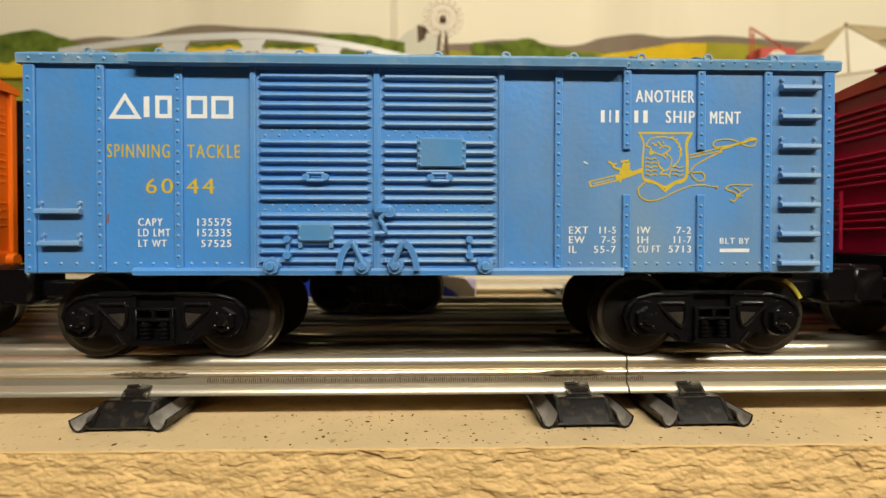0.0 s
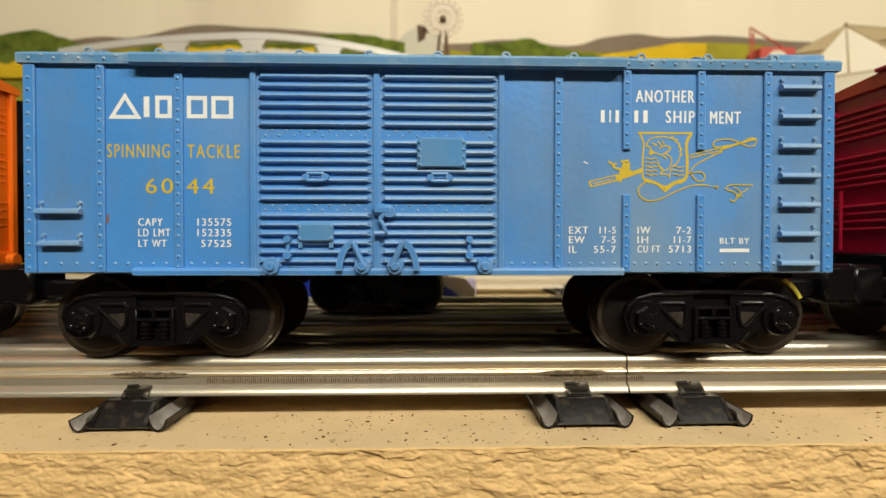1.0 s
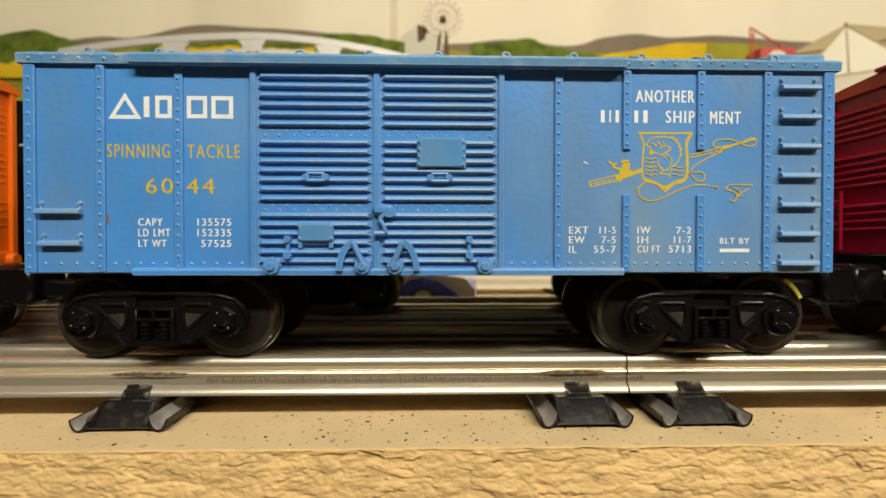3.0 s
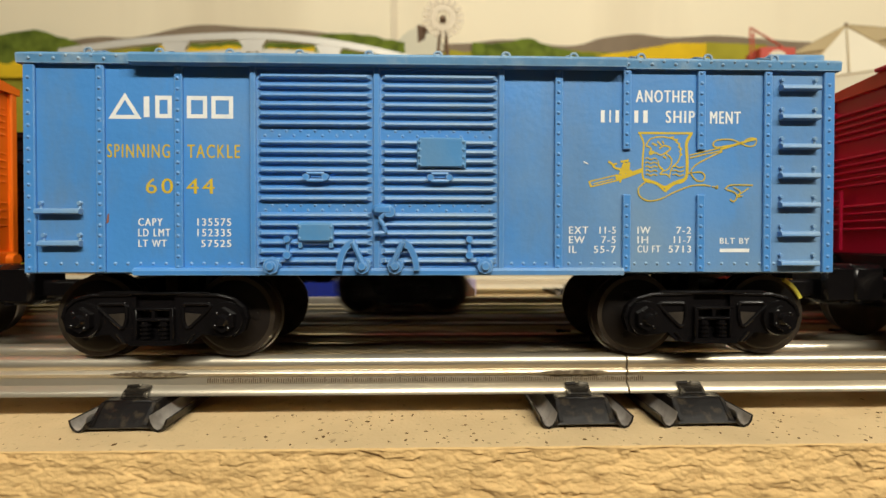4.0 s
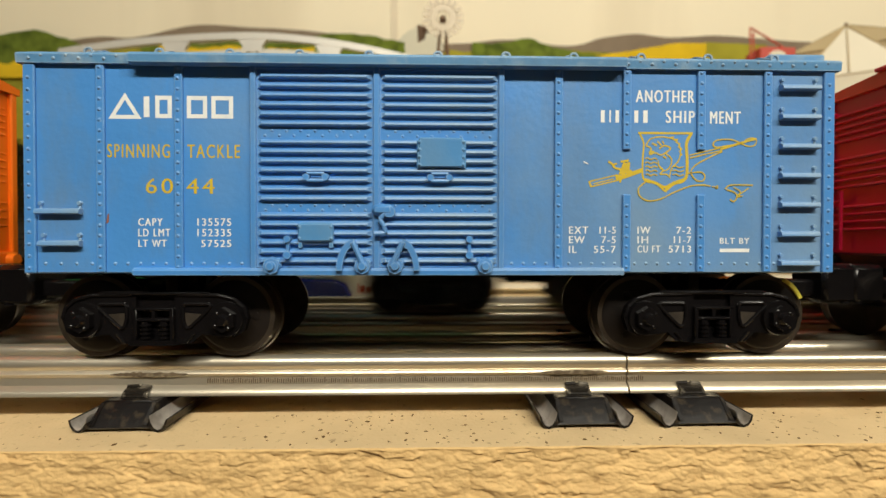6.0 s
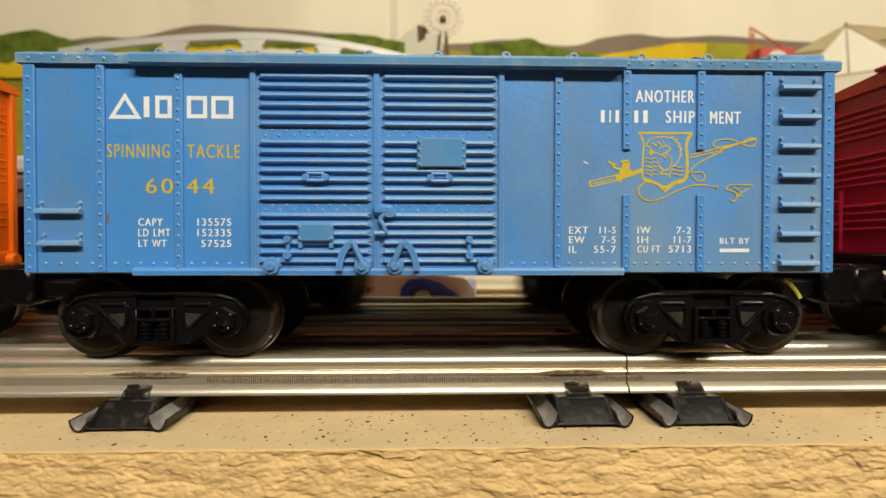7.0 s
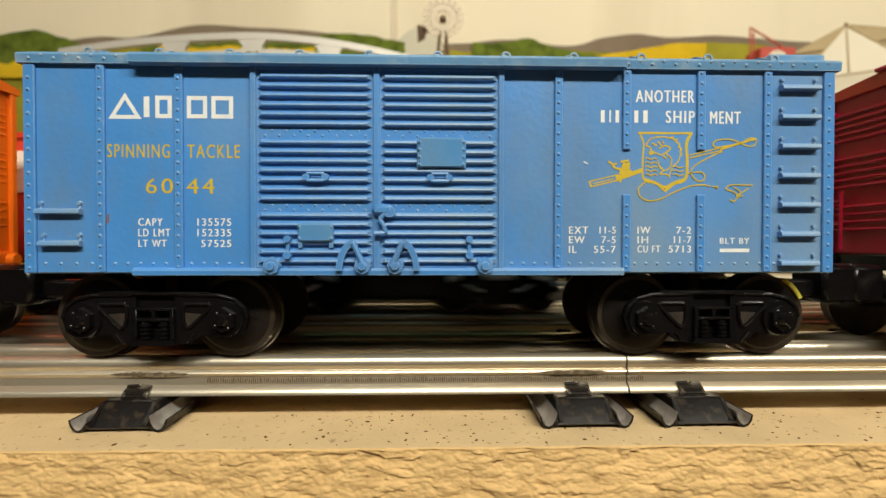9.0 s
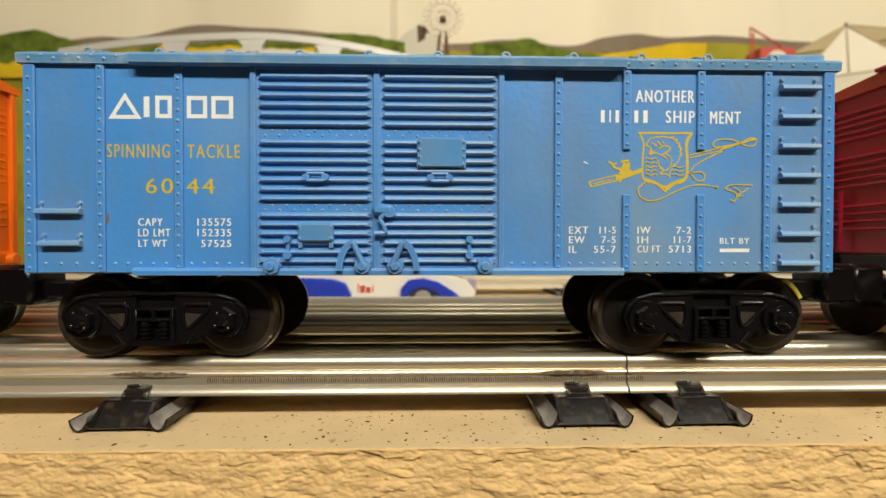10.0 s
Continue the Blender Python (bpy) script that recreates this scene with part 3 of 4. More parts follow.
def blue_boxcar():
    car = empty("toy_boxcar", 0, TRACK_1, 0)
    F = -28.5
    bm = bmesh.new()
    quad_box(bm, -108, 108, F, 28.5, 42.3, 99.2, 0.35)
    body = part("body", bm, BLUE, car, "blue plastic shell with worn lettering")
    # door opening surround
    for x, w in ((-48.6, 1.6), (-16.2, 1.7), (17.0, 1.6)):
        bm = bmesh.new()
        quad_box(bm, x - w / 2, x + w / 2, F - 1.15, F + 0.4, 43.4, 97, 0.25)
        part("door_post", bm, BLUE, body)
    full = rib_mesh(42.6, 97)
    for x in (-88.3, -68.1, 32.5, 89.6):
        part("rib", full, None, body, at=(x, 0, 0))
    edge = rib_mesh(42.4, 97, 3.0, 3.1)
    for x in (-106.5, 106.5):
        part("corner_post", edge, None, body, at=(x, 0, 0))
    upper, lower = rib_mesh(75.6, 97), rib_mesh(42.6, 63.6)
    for x in (51.0, 71.3):
        part("rib", upper, None, body, at=(x, 0, 0))
        part("rib", lower, None, body, at=(x, 0, 0))
    # rivets of the corner posts, seen in outline at the ends
    bm = bmesh.new()
    for s in (-1, 1):
        for k in range(18):
            z = 43.8 + k * 3.0
            rod(bm, (s * 107.9, F + 1.6, z), (s * 108.6, F + 1.6, z), 0.65, 6, 0.3)
    for x0, x1, d in ((-103, -91, 3.4), (-85, -52, 3.3), (20, 48, 3.0), (53.5, 69, 2.8), (74, 88, 3.0), (92, 104, 4.0)):
        n = int((x1 - x0) / d)
        for k in range(n + 1):
            pip(bm, x0 + k * (x1 - x0) / n, F, 44.9, 0.5)
    part("rivets", bm, BLUE, body)["kind"] = "stuff"
    # lower sill
    bm = bmesh.new()
    sweep_x(bm, [(F + 0.2, 43.9), (F - 1.2, 43.7), (F - 1.6, 43.1), (F - 1.5, 41.9), (F + 0.2, 41.7)], -79.7, 50)
    part("door_track", bm, BLUE, body)
    # ladders
    long_rung = rung_mesh(10.6)
    for k in range(7):
        part("ladder_rung", long_rung, None, body, at=(98.2, 0, 92.3 - 7.93 * k))
    part("ladder_rung", rung_mesh(11.4), None, body, at=(-98.9, 0, 58.3))
    part("ladder_rung", long_rung, None, body, at=(-98.6, 0, 49.9))

    # doors
    for x0, x1, right in ((-47.8, -17.05, False), (-15.35, 16.2, True)):
        bm = bmesh.new()
        quad_box(bm, x0, x1, F - 0.45, F + 0.3, 43.9, 97)
        for zb in (79.3, 59.6):
            n = 8
            for k in range(n * 2 - 1):
                pip(bm, x0 + 2.2 + k * (x1 - x0 - 4.4) / (2 * n - 2), F - 0.45, zb + (0.75 if k % 2 else -0.5), 0.42)
        door = part("door", bm, BLUE, body, "ribbed blue boxcar door leaf")
        lm = louver_mesh(x0 + 0.3, x1 - 0.3)
        for z in [94.3 - 2.49 * k for k in range(6)] + [77.0 - 2.47 * k for k in range(7)] + [57.8 - 2.42 * k for k in range(6)]:
            part("louver", lm, None, door, at=(0, 0, z - 0.5))
        # top edge of the leaf
        bm = bmesh.new()
        quad_box(bm, x0, x1, F - 0.9, F - 0.2, 96.2, 97.1)
        part("top_rail", bm, BLUE, door)
        # grab loop
        cx = 0.6 if right else -32.0
        bm = bmesh.new()
        for dz in (-0.95, 0.95):
            rod(bm, (cx - 2.2, F - 2.0, 67.7 + dz), (cx + 2.2, F - 2.0, 67.7 + dz), 0.42, 8)
        for s in (-1, 1):
            rod(bm, (cx + s * 2.5, F - 0.4, 67.7), (cx + s * 2.5, F - 2.3, 67.7), 1.15, 10, 0.9)
        part("grab_loop", bm, BLUE, door, smooth=True)
    # placard boards
    bm = bmesh.new()
    quad_box(bm, -5.0, 6.9, F - 2.4, F, 70.3, 78.2, 0.35)
    for s in (-5.2, 6.2):
        quad_box(bm, s - 0.3, s + 1.3, F - 2.0, F, 70.0, 77.6, 0.3)
        for k in range(4):
            pip(bm, s + 0.5, F - 2.3, 71.0 + k * 2.0, 0.55)
    part("placard_board", bm, BLUE_BOARD, body, "plain dull blue placard board")
    bm = bmesh.new()
    quad_box(bm, -36.7, -27.4, F - 2.4, F, 50.6, 55.7, 0.5)
    for s in (-36.1, -28.0):
        for z in (51.6, 54.6):
            pip(bm, s, F - 2.3, z, 0.55)
        quad_box(bm, s - 0.5, s + 0.5, F - 1.8, F, 49.2, 50.8)
    part("placard_board", bm, BLUE_BOARD, body, "small dull blue placard board")
    # latch hook
    bm = bmesh.new()
    quad_box(bm, -17.3, -11.7, F - 3.0, F - 0.4, 57.6, 60.6, 0.9)
    rod(bm, (-12.6, F - 2.8, 58.6), (-12.6, F - 0.6, 58.6), 1.5, 12)
    for a, b in (((-14.0, 58.2), (-15.2, 56.6)), ((-15.2, 56.6), (-14.0, 54.6)), ((-14.0, 54.6), (-13.7, 53.0)), ((-13.7, 53.0), (-16.6, 52.9))):
        rod(bm, (a[0], F - 2.2, a[1]), (b[0], F - 2.2, b[1]), 0.65, 8)
    part("latch", bm, BLUE, body, "hooked door latch", smooth=True)
    # locking levers and brackets along the lower edge
    for cx, s in ((-20.4, -1), (-11.0, 1)):
        bm = bmesh.new()
        pts = [(cx + s * (1.6 + 4.7 * math.sin(a)), 42.6 + 8.8 * math.cos(a)) for a in np.linspace(0.0, 1.5, 9)]
        inner = [(cx + s * (1.3 + 3.4 * math.sin(a)), 42.6 + 7.0 * math.cos(a)) for a in np.linspace(1.5, 0.0, 9)]
        prism(bm, pts + inner, F - 2.6, F - 0.8)
        rod(bm, (cx - s * -1.8, F - 2.6, 50.6), (cx - s * 1.1, F - 2.6, 44.2), 0.8, 8)
        part("locking_lever", bm, BLUE, body, smooth=True)
    for cx in (-43.6, -20.2 + 0.4, -11.2, 12.6):
        bm = bmesh.new()
        rod(bm, (cx, F - 0.8, 44.3), (cx, F - 2.6, 44.3), 2.5, 8, 2.1)
        rod(bm, (cx, F - 2.5, 44.3), (cx, F - 3.4, 44.3), 1.3, 10, 1.0)
        quad_box(bm, cx - 2.4, cx + 2.4, F - 1.8, F - 0.4, 44.6, 46.4, 0.4)
        part("roller_bracket", bm, BLUE, body, smooth=True)
    for cx in (-39.4, 8.4):
        bm = bmesh.new()
        quad_box(bm, cx - 0.45, cx + 0.45, F - 2.0, F - 0.4, 46.6, 52.0, 0.2)
        rod(bm, (cx, F - 0.4, 51.4), (cx, F - 2.6, 51.4), 0.95, 8)
        rod(bm, (cx, F - 0.4, 47.2), (cx, F - 2.6, 47.2), 1.05, 8)
        part("hasp", bm, BLUE, body, smooth=True)

    # roof with eaves, ribs and running board
    bm = bmesh.new()
    prof = [(-29.6, 97.1), (-29.9, 99.3), (-29.3, 99.9), (-23.5, 102.3), (0, 106.8), (23.5, 102.3), (29.3, 99.9), (29.9, 99.3), (29.6, 97.1)]
    sweep_x(bm, prof, -109.3, 109.3)
    roof = part("roof", bm, BLUE_ROOF, car, "worn blue roof with chalky edges")
    bm = bmesh.new()
    sweep_x(bm, [(-29.0, 96.7), (-31.6, 96.9), (-31.8, 98.8), (-31.0, 99.6), (-29.0, 99.7)], -79.7, 50.0)
    part("eave_rail", bm, BLUE_ROOF, roof)
    bm = bmesh.new()
    for x0, x1 in ((-106, -80.5), (51, 107)):
        n = int((x1 - x0) / 3.2)
        for k in range(n + 1):
            pip(bm, x0 + k * 3.2, -29.8, 98.6 + (0.45 if k % 2 else -0.3), 0.5)
    part("rivets", bm, BLUE_ROOF, roof)["kind"] = "stuff"
    bm = bmesh.new()
    sweep_x(bm, [(-29.4, 99.6), (-29.0, 100.3), (-23.6, 102.8), (0, 107.3), (23.6, 102.8), (29.0, 100.3), (29.4, 99.6)], -0.7, 0.7, 0.2)
    # the rib ends in a small hoop at the eave
    hoop = [(-1.0, 99.5), (-0.95, 100.5), (-0.5, 101.1), (0.5, 101.1), (0.95, 100.5), (1.0, 99.5)]
    for (xa, za), (xb, zb) in zip(hoop, hoop[1:]):
        rod(bm, (xa, -29.2, za), (xb, -29.2, zb), 0.36, 6)
    rib = mesh_of(bm, BLUE_ROOF, True)
    for k in range(-5, 6):
        part("roof_rib", rib, None, roof, at=(18.2 * k, 0, 0))
    bm = bmesh.new()
    quad_box(bm, -111, 98, -2.2, 2.2, 106.9, 108.2, 0.2)
    plank = mesh_of(bm, BLUE_ROOF)
    for y in (-5, 0, 5):
        part("running_board", plank, None, roof, at=(0, y, 0))
    bm = bmesh.new()
    quad_box(bm, 92, 108, -26, -12, 100.6, 103.0, 0.5)
    prism(bm, [(94, 102.6), (107, 102.6), (105.5, 106.0), (98, 106.0)], -14, -8)
    part("lateral_board", bm, BLUE_ROOF, roof)

    # a rusty scuff and a pale scratch on the side
    bm = bmesh.new()
    prism(bm, [(-87.3, 55.4), (-86.9, 57.8), (-86.5, 58.2), (-86.6, 55.8)], F - 0.1, F + 0.2)
    part("scuff", bm, SCUFF, body)
    bm = bmesh.new()
    prism(bm, [(39.4, 72.2), (40.6, 71.7), (40.7, 71.9), (39.5, 72.6)], F - 0.1, F + 0.2)
    part("scratch", bm, WHITE_INK, body)

    # painted writing and emblem
    P = F
    for w, x0, x1, z0, z1, m in (
            ("SPINNING", -86.9, -70.6, 72.8, 76.4, YELLOW_INK), ("TACKLE", -66.1, -52.3, 72.8, 76.4, YELLOW_INK),
            ("60", -77.0, -69.8, 63.4, 67.4, YELLOW_INK), ("44", -66.4, -59.0, 63.4, 67.4, YELLOW_INK),
            ("CAPY", -79.0, -72.6, 54.9, 56.9, WHITE_INK), ("LD LMT", -79.0, -70.6, 52.1, 54.1, WHITE_INK), ("LT WT", -79.0, -71.6, 49.3, 51.2, WHITE_INK),
            ("135575", -63.6, -54.7, 54.9, 56.9, WHITE_INK), ("152335", -63.6, -54.7, 52.1, 54.1, WHITE_INK), ("57525", -62.6, -54.7, 49.3, 51.2, WHITE_INK),
            ("ANOTHER", 53.5, 69.6, 88.5, 91.8, WHITE_INK), ("SHIP", 61.7, 69.8, 83.0, 86.3, WHITE_INK), ("MENT", 73.9, 82.4, 82.9, 86.2, WHITE_INK),
            ("EXT", 35.5, 40.8, 53.0, 54.9, WHITE_INK), ("11-5", 43.8, 48.3, 53.0, 54.9, WHITE_INK), ("EW", 35.5, 39.8, 50.4, 52.3, WHITE_INK),
            ("7-5", 44.4, 48.3, 50.4, 52.3, WHITE_INK), ("IL", 35.5, 37.6, 47.8, 49.7, WHITE_INK), ("55-7", 42.3, 48.3, 47.8, 49.7, WHITE_INK),
            ("IW", 54.2, 57.8, 53.0, 54.9, WHITE_INK), ("7-2", 64.9, 69.0, 53.0, 54.9, WHITE_INK), ("IH", 54.2, 57.2, 50.4, 52.3, WHITE_INK),
            ("11-7", 64.2, 69.0, 50.4, 52.3, WHITE_INK), ("CU FT", 54.2, 60.5, 47.9, 49.8, WHITE_INK), ("5713", 62.8, 69.0, 47.9, 49.8, WHITE_INK),
            ("BLT BY", 76.9, 85.1, 50.3, 51.9, WHITE_INK)):
        lettering(w, x0, x1, z0, z1, P, m, body, bold=0.12 if m is YELLOW_INK else 0.2 if z1 - z0 > 3 else 0.12)

    def shape(outlines, mat, name):
        b = bmesh.new()
        for i, (pts, w) in enumerate(outlines):
            if pts[0] == pts[-1]:
                loop_ribbon(b, pts[:-1], w, P, 0.04 + 0.006 * i)
            else:
                ribbon(b, pts, w, P, 0.04 + 0.006 * i)
        bmesh.ops.recalc_face_normals(b, faces=b.faces)
        part(name, b, mat, body)

    # maker's marks as plain blocks
    def ring(x0, x1, z0, z1, w):
        return ([(x0, z0), (x0, z1), (x1, z1), (x1, z0), (x0, z0)], w)

    z0, z1 = 83.5, 88.9
    shape([([(-85.6, z0), (-82.2, z1), (-78.8, z0), (-85.6, z0)], 1.0)], WHITE_INK, "painted_mark")
    shape([([(-76.6, z0), (-76.6, z1)], 1.5)], WHITE_INK, "painted_mark")
    shape([ring(-73.8, -70.6, z0 + 0.3, z1 - 0.3, 1.1)], WHITE_INK, "painted_mark")
    shape([ring(-65.6, -61.4, z0 + 0.3, z1 - 0.3, 1.1)], WHITE_INK, "painted_mark")
    shape([ring(-59.2, -54.6, z0 + 0.3, z1 - 0.3, 1.1)], WHITE_INK, "painted_mark")
    for x0, x1 in ((43.7, 45.4), (46.2, 46.9), (47.7, 49.3), (52.8, 54.6), (55.2, 57.2)):
        shape([([((x0 + x1) / 2, 83.0), ((x0 + x1) / 2, 86.3)], (x1 - x0) * 0.6)], WHITE_INK, "painted_mark")
    shape([([(76.9, 48.5), (85.1, 48.5)], 1.0)], WHITE_INK, "painted_mark")
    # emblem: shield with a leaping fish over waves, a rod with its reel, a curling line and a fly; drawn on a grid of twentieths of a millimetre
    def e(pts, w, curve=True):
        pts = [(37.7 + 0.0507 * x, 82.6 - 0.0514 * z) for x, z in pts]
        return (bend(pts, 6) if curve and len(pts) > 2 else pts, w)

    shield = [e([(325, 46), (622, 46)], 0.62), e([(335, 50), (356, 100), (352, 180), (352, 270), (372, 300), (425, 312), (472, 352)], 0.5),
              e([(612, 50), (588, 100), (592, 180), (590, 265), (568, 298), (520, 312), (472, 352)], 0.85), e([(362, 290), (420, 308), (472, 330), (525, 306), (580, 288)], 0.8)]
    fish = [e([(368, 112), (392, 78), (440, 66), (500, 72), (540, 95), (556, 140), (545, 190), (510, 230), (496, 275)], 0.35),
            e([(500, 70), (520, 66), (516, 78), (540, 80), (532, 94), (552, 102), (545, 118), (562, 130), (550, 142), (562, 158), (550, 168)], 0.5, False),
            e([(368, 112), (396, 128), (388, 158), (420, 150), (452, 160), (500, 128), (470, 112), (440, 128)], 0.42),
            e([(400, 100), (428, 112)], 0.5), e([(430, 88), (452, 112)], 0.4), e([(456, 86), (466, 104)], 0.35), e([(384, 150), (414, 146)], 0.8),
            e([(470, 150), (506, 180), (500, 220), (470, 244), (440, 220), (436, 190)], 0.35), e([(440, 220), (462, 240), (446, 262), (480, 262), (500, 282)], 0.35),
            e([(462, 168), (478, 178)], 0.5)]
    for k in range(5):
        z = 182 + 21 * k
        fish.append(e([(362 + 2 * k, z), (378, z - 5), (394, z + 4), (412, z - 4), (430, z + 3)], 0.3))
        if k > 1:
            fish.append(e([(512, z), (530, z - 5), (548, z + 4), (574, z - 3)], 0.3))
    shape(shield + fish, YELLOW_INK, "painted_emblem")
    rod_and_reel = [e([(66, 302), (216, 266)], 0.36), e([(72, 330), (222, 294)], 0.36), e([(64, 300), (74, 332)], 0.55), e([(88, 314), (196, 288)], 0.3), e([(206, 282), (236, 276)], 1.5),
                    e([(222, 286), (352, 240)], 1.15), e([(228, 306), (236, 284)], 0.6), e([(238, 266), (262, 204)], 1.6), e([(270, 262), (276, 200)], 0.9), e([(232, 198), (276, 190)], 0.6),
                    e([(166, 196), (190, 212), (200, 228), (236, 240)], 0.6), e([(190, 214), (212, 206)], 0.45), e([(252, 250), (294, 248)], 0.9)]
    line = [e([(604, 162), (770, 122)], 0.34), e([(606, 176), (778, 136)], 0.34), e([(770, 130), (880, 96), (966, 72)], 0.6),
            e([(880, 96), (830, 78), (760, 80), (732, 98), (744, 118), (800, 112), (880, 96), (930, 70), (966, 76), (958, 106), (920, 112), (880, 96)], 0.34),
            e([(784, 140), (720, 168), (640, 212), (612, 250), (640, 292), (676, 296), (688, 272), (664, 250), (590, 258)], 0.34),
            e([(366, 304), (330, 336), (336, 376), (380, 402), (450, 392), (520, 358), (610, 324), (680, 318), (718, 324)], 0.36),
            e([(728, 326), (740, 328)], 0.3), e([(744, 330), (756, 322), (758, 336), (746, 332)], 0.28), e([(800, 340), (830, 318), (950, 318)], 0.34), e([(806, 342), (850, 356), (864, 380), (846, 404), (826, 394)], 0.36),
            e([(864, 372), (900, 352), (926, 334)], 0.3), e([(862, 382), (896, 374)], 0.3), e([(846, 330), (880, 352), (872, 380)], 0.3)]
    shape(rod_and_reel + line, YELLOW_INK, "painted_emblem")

    underframe(car, 106)
    truck(car, -77.0), truck(car, 77.3)
    coupler(car, -108, -1), coupler(car, 108, 1)
    # a yellow glint, painted as an arc on one wheel rim
    bm = bmesh.new()
    arc = [(96.3 + 12.1 * math.sin(a), RAIL_TOP + 11.75 + 12.1 * math.cos(a)) for a in np.linspace(0.5, 1.15, 8)]
    prism(bm, arc + [(96.3 + 11.0 * math.sin(a), RAIL_TOP + 11.75 + 11.0 * math.cos(a)) for a in np.linspace(1.15, 0.5, 8)], -19.4, -16)
    part("rim_glint", bm, RIM_GLINT, car, "yellow glint painted on the wheel rim")
    return tagged(car, "blue plastic toy boxcar with ribbed double doors and faded lettering", "toy boxcar")


blue_boxcar()


# ---- other freight cars ----
def freight_car(x, y, mat, label, half=95.0, tx=71.0, height=96.0, style="box", moving=False, trim_mat=None, gap=21.5, patches=(), lit_roof_mat=None):
    car = empty("toy_" + {"box": "boxcar", "hopper": "hopper_car", "tank": "dump_car", "caboose": "caboose", "gondola": "gondola_car"}[style], x, y, 0)
    bm = bmesh.new()
    W = 27.5
    top = {"box": height, "hopper": height, "tank": 66, "caboose": 90, "gondola": height}[style]
    quad_box(bm, -half, half, -W, W, 42.2, top, 0.5)
    if style == "caboose":
        quad_box(bm, -22, 22, -22, 22, 89, 112, 0.8)
    body = part("body", bm, mat, car)
    rb = bmesh.new()
    quad_box(rb, -0.9, 0.9, -W - 0.8, W + 0.8, 42.6, top - 0.4, 0.2)
    rb = mesh_of(rb, mat)
    n = 9 if style == "box" else 6
    for k in range(n + 1):
        part("side_rib", rb, None, body, at=(-half + 2 + k * (2 * half - 4) / n, 0, 0))
    for px, z0, z1, w, m in patches:
        pb = bmesh.new()
        quad_box(pb, px - w / 2, px + w / 2, -W - 1.0, -W, z0, z1, 0.1)
        part("painted_patch", pb, m, body)
    # pressed steps across the end walls
    for s in (-1, 1):
        # three groups of pressed ribs with plain bands between them
        deep = 0.25 if mat is ORANGE else 1.5
        for z in [top - 6.5 - 2.4 * k for k in range(5)] + [top - 23.0 - 2.6 * k for k in range(5)] + [top - 41.0 - 2.8 * k for k in range(4)]:
            if z < 48:
                continue
            eb = bmesh.new()
            quad_box(eb, min(s * (half - 0.5), s * (half + deep)), max(s * (half - 0.5), s * (half + deep)), -W + 3, W - 3, z - 0.5, z + 0.5, 0.35)
            part("end_rib", eb, mat, body)
        if mat is MAROON:
            # end ladder by the far corner
            lb = bmesh.new()
            rod(lb, (s * (half + 2.6), W - 0.5, 48), (s * (half + 2.6), W - 0.5, 84), 0.7, 8)
            rod(lb, (s * (half + 2.6), W - 8.5, 48), (s * (half + 2.6), W - 8.5, 70), 0.6, 8)
            for z in (57.5, 66, 74.5, 82):
                rod(lb, (s * (half + 2.6), W + 2.5, z), (s * (half + 2.6), W - (9 if z < 70 else 3), z), 0.55, 8)
            rod(lb, (s * half, W - 4, 99), (s * (half + 3.4), W - 4, 100), 1.1, 8, 0.7)
            part("end_ladder", lb, mat, body, smooth=True)
        for yy in (-W + 1, W - 1):
            cb = bmesh.new()
            quad_box(cb, min(s * (half - 1), s * (half + 1.4)), max(s * (half - 1), s * (half + 1.4)), yy - 1.3, yy + 1.3, 42.2, top, 0.4)
            part("corner_post", cb, mat, body)
        fb = bmesh.new()
        quad_box(fb, min(s * (half - 4), s * (half + 2.2)), max(s * (half - 4), s * (half + 2.2)), -W + 0.5, W - 0.5, 41.0, 47.0, 0.8)
        for yy in (-W + 4, W - 4):
            rod(fb, (s * (half + 1.5), yy, 44.2), (s * (half + 4.5), yy, 44.2), 2.6, 12, 2.0)
        part("end_sill", fb, BLACK if mat is MAROON else mat, body, smooth=True)
    if style in ("box", "hopper"):
        rf = bmesh.new()
        sweep_x(rf, [(-W - 1.2, top - 0.4), (-W - 1.4, top + 2.0), (-W * 0.8, top + 3.2), (0, top + 5.0), (W * 0.8, top + 3.2), (W + 1.4, top + 2.0), (W + 1.2, top - 0.4)], -half - 1.6, half + 1.6)
        part("roof", rf, lit_roof_mat or mat, car)
        rw = bmesh.new()
        quad_box(rw, -half - 3, half + 3, -6, 6, top + 4.6, top + 6.0, 0.3)
        part("running_board", rw, mat, car)
        if moving:
            dr = bmesh.new()
            quad_box(dr, -20, 20, -W - 1.6, -W, 44, top - 2, 0.4)
            for k in range(8):
                quad_box(dr, -18, 18, -W - 2.4, -W - 1.5, 48 + k * 6, 49.4 + k * 6, 0.2)
            part("door", dr, trim_mat or mat, body)
    if style == "tank":
        for k in range(5):
            lb = bmesh.new()
            quad_box(lb, -half + 8 + k * 36, -half + 38 + k * 36, -W + 3, W - 3, 64, 94 - (k % 2) * 5, 2.0)
            for j in range(3):
                quad_box(lb, -half + 8 + k * 36, -half + 38 + k * 36, -W + 1.6, W - 1.6, 66 + j * 7.5, 68.6 + j * 7.5, 0.4)
            part("load", lb, trim_mat or mat, car)
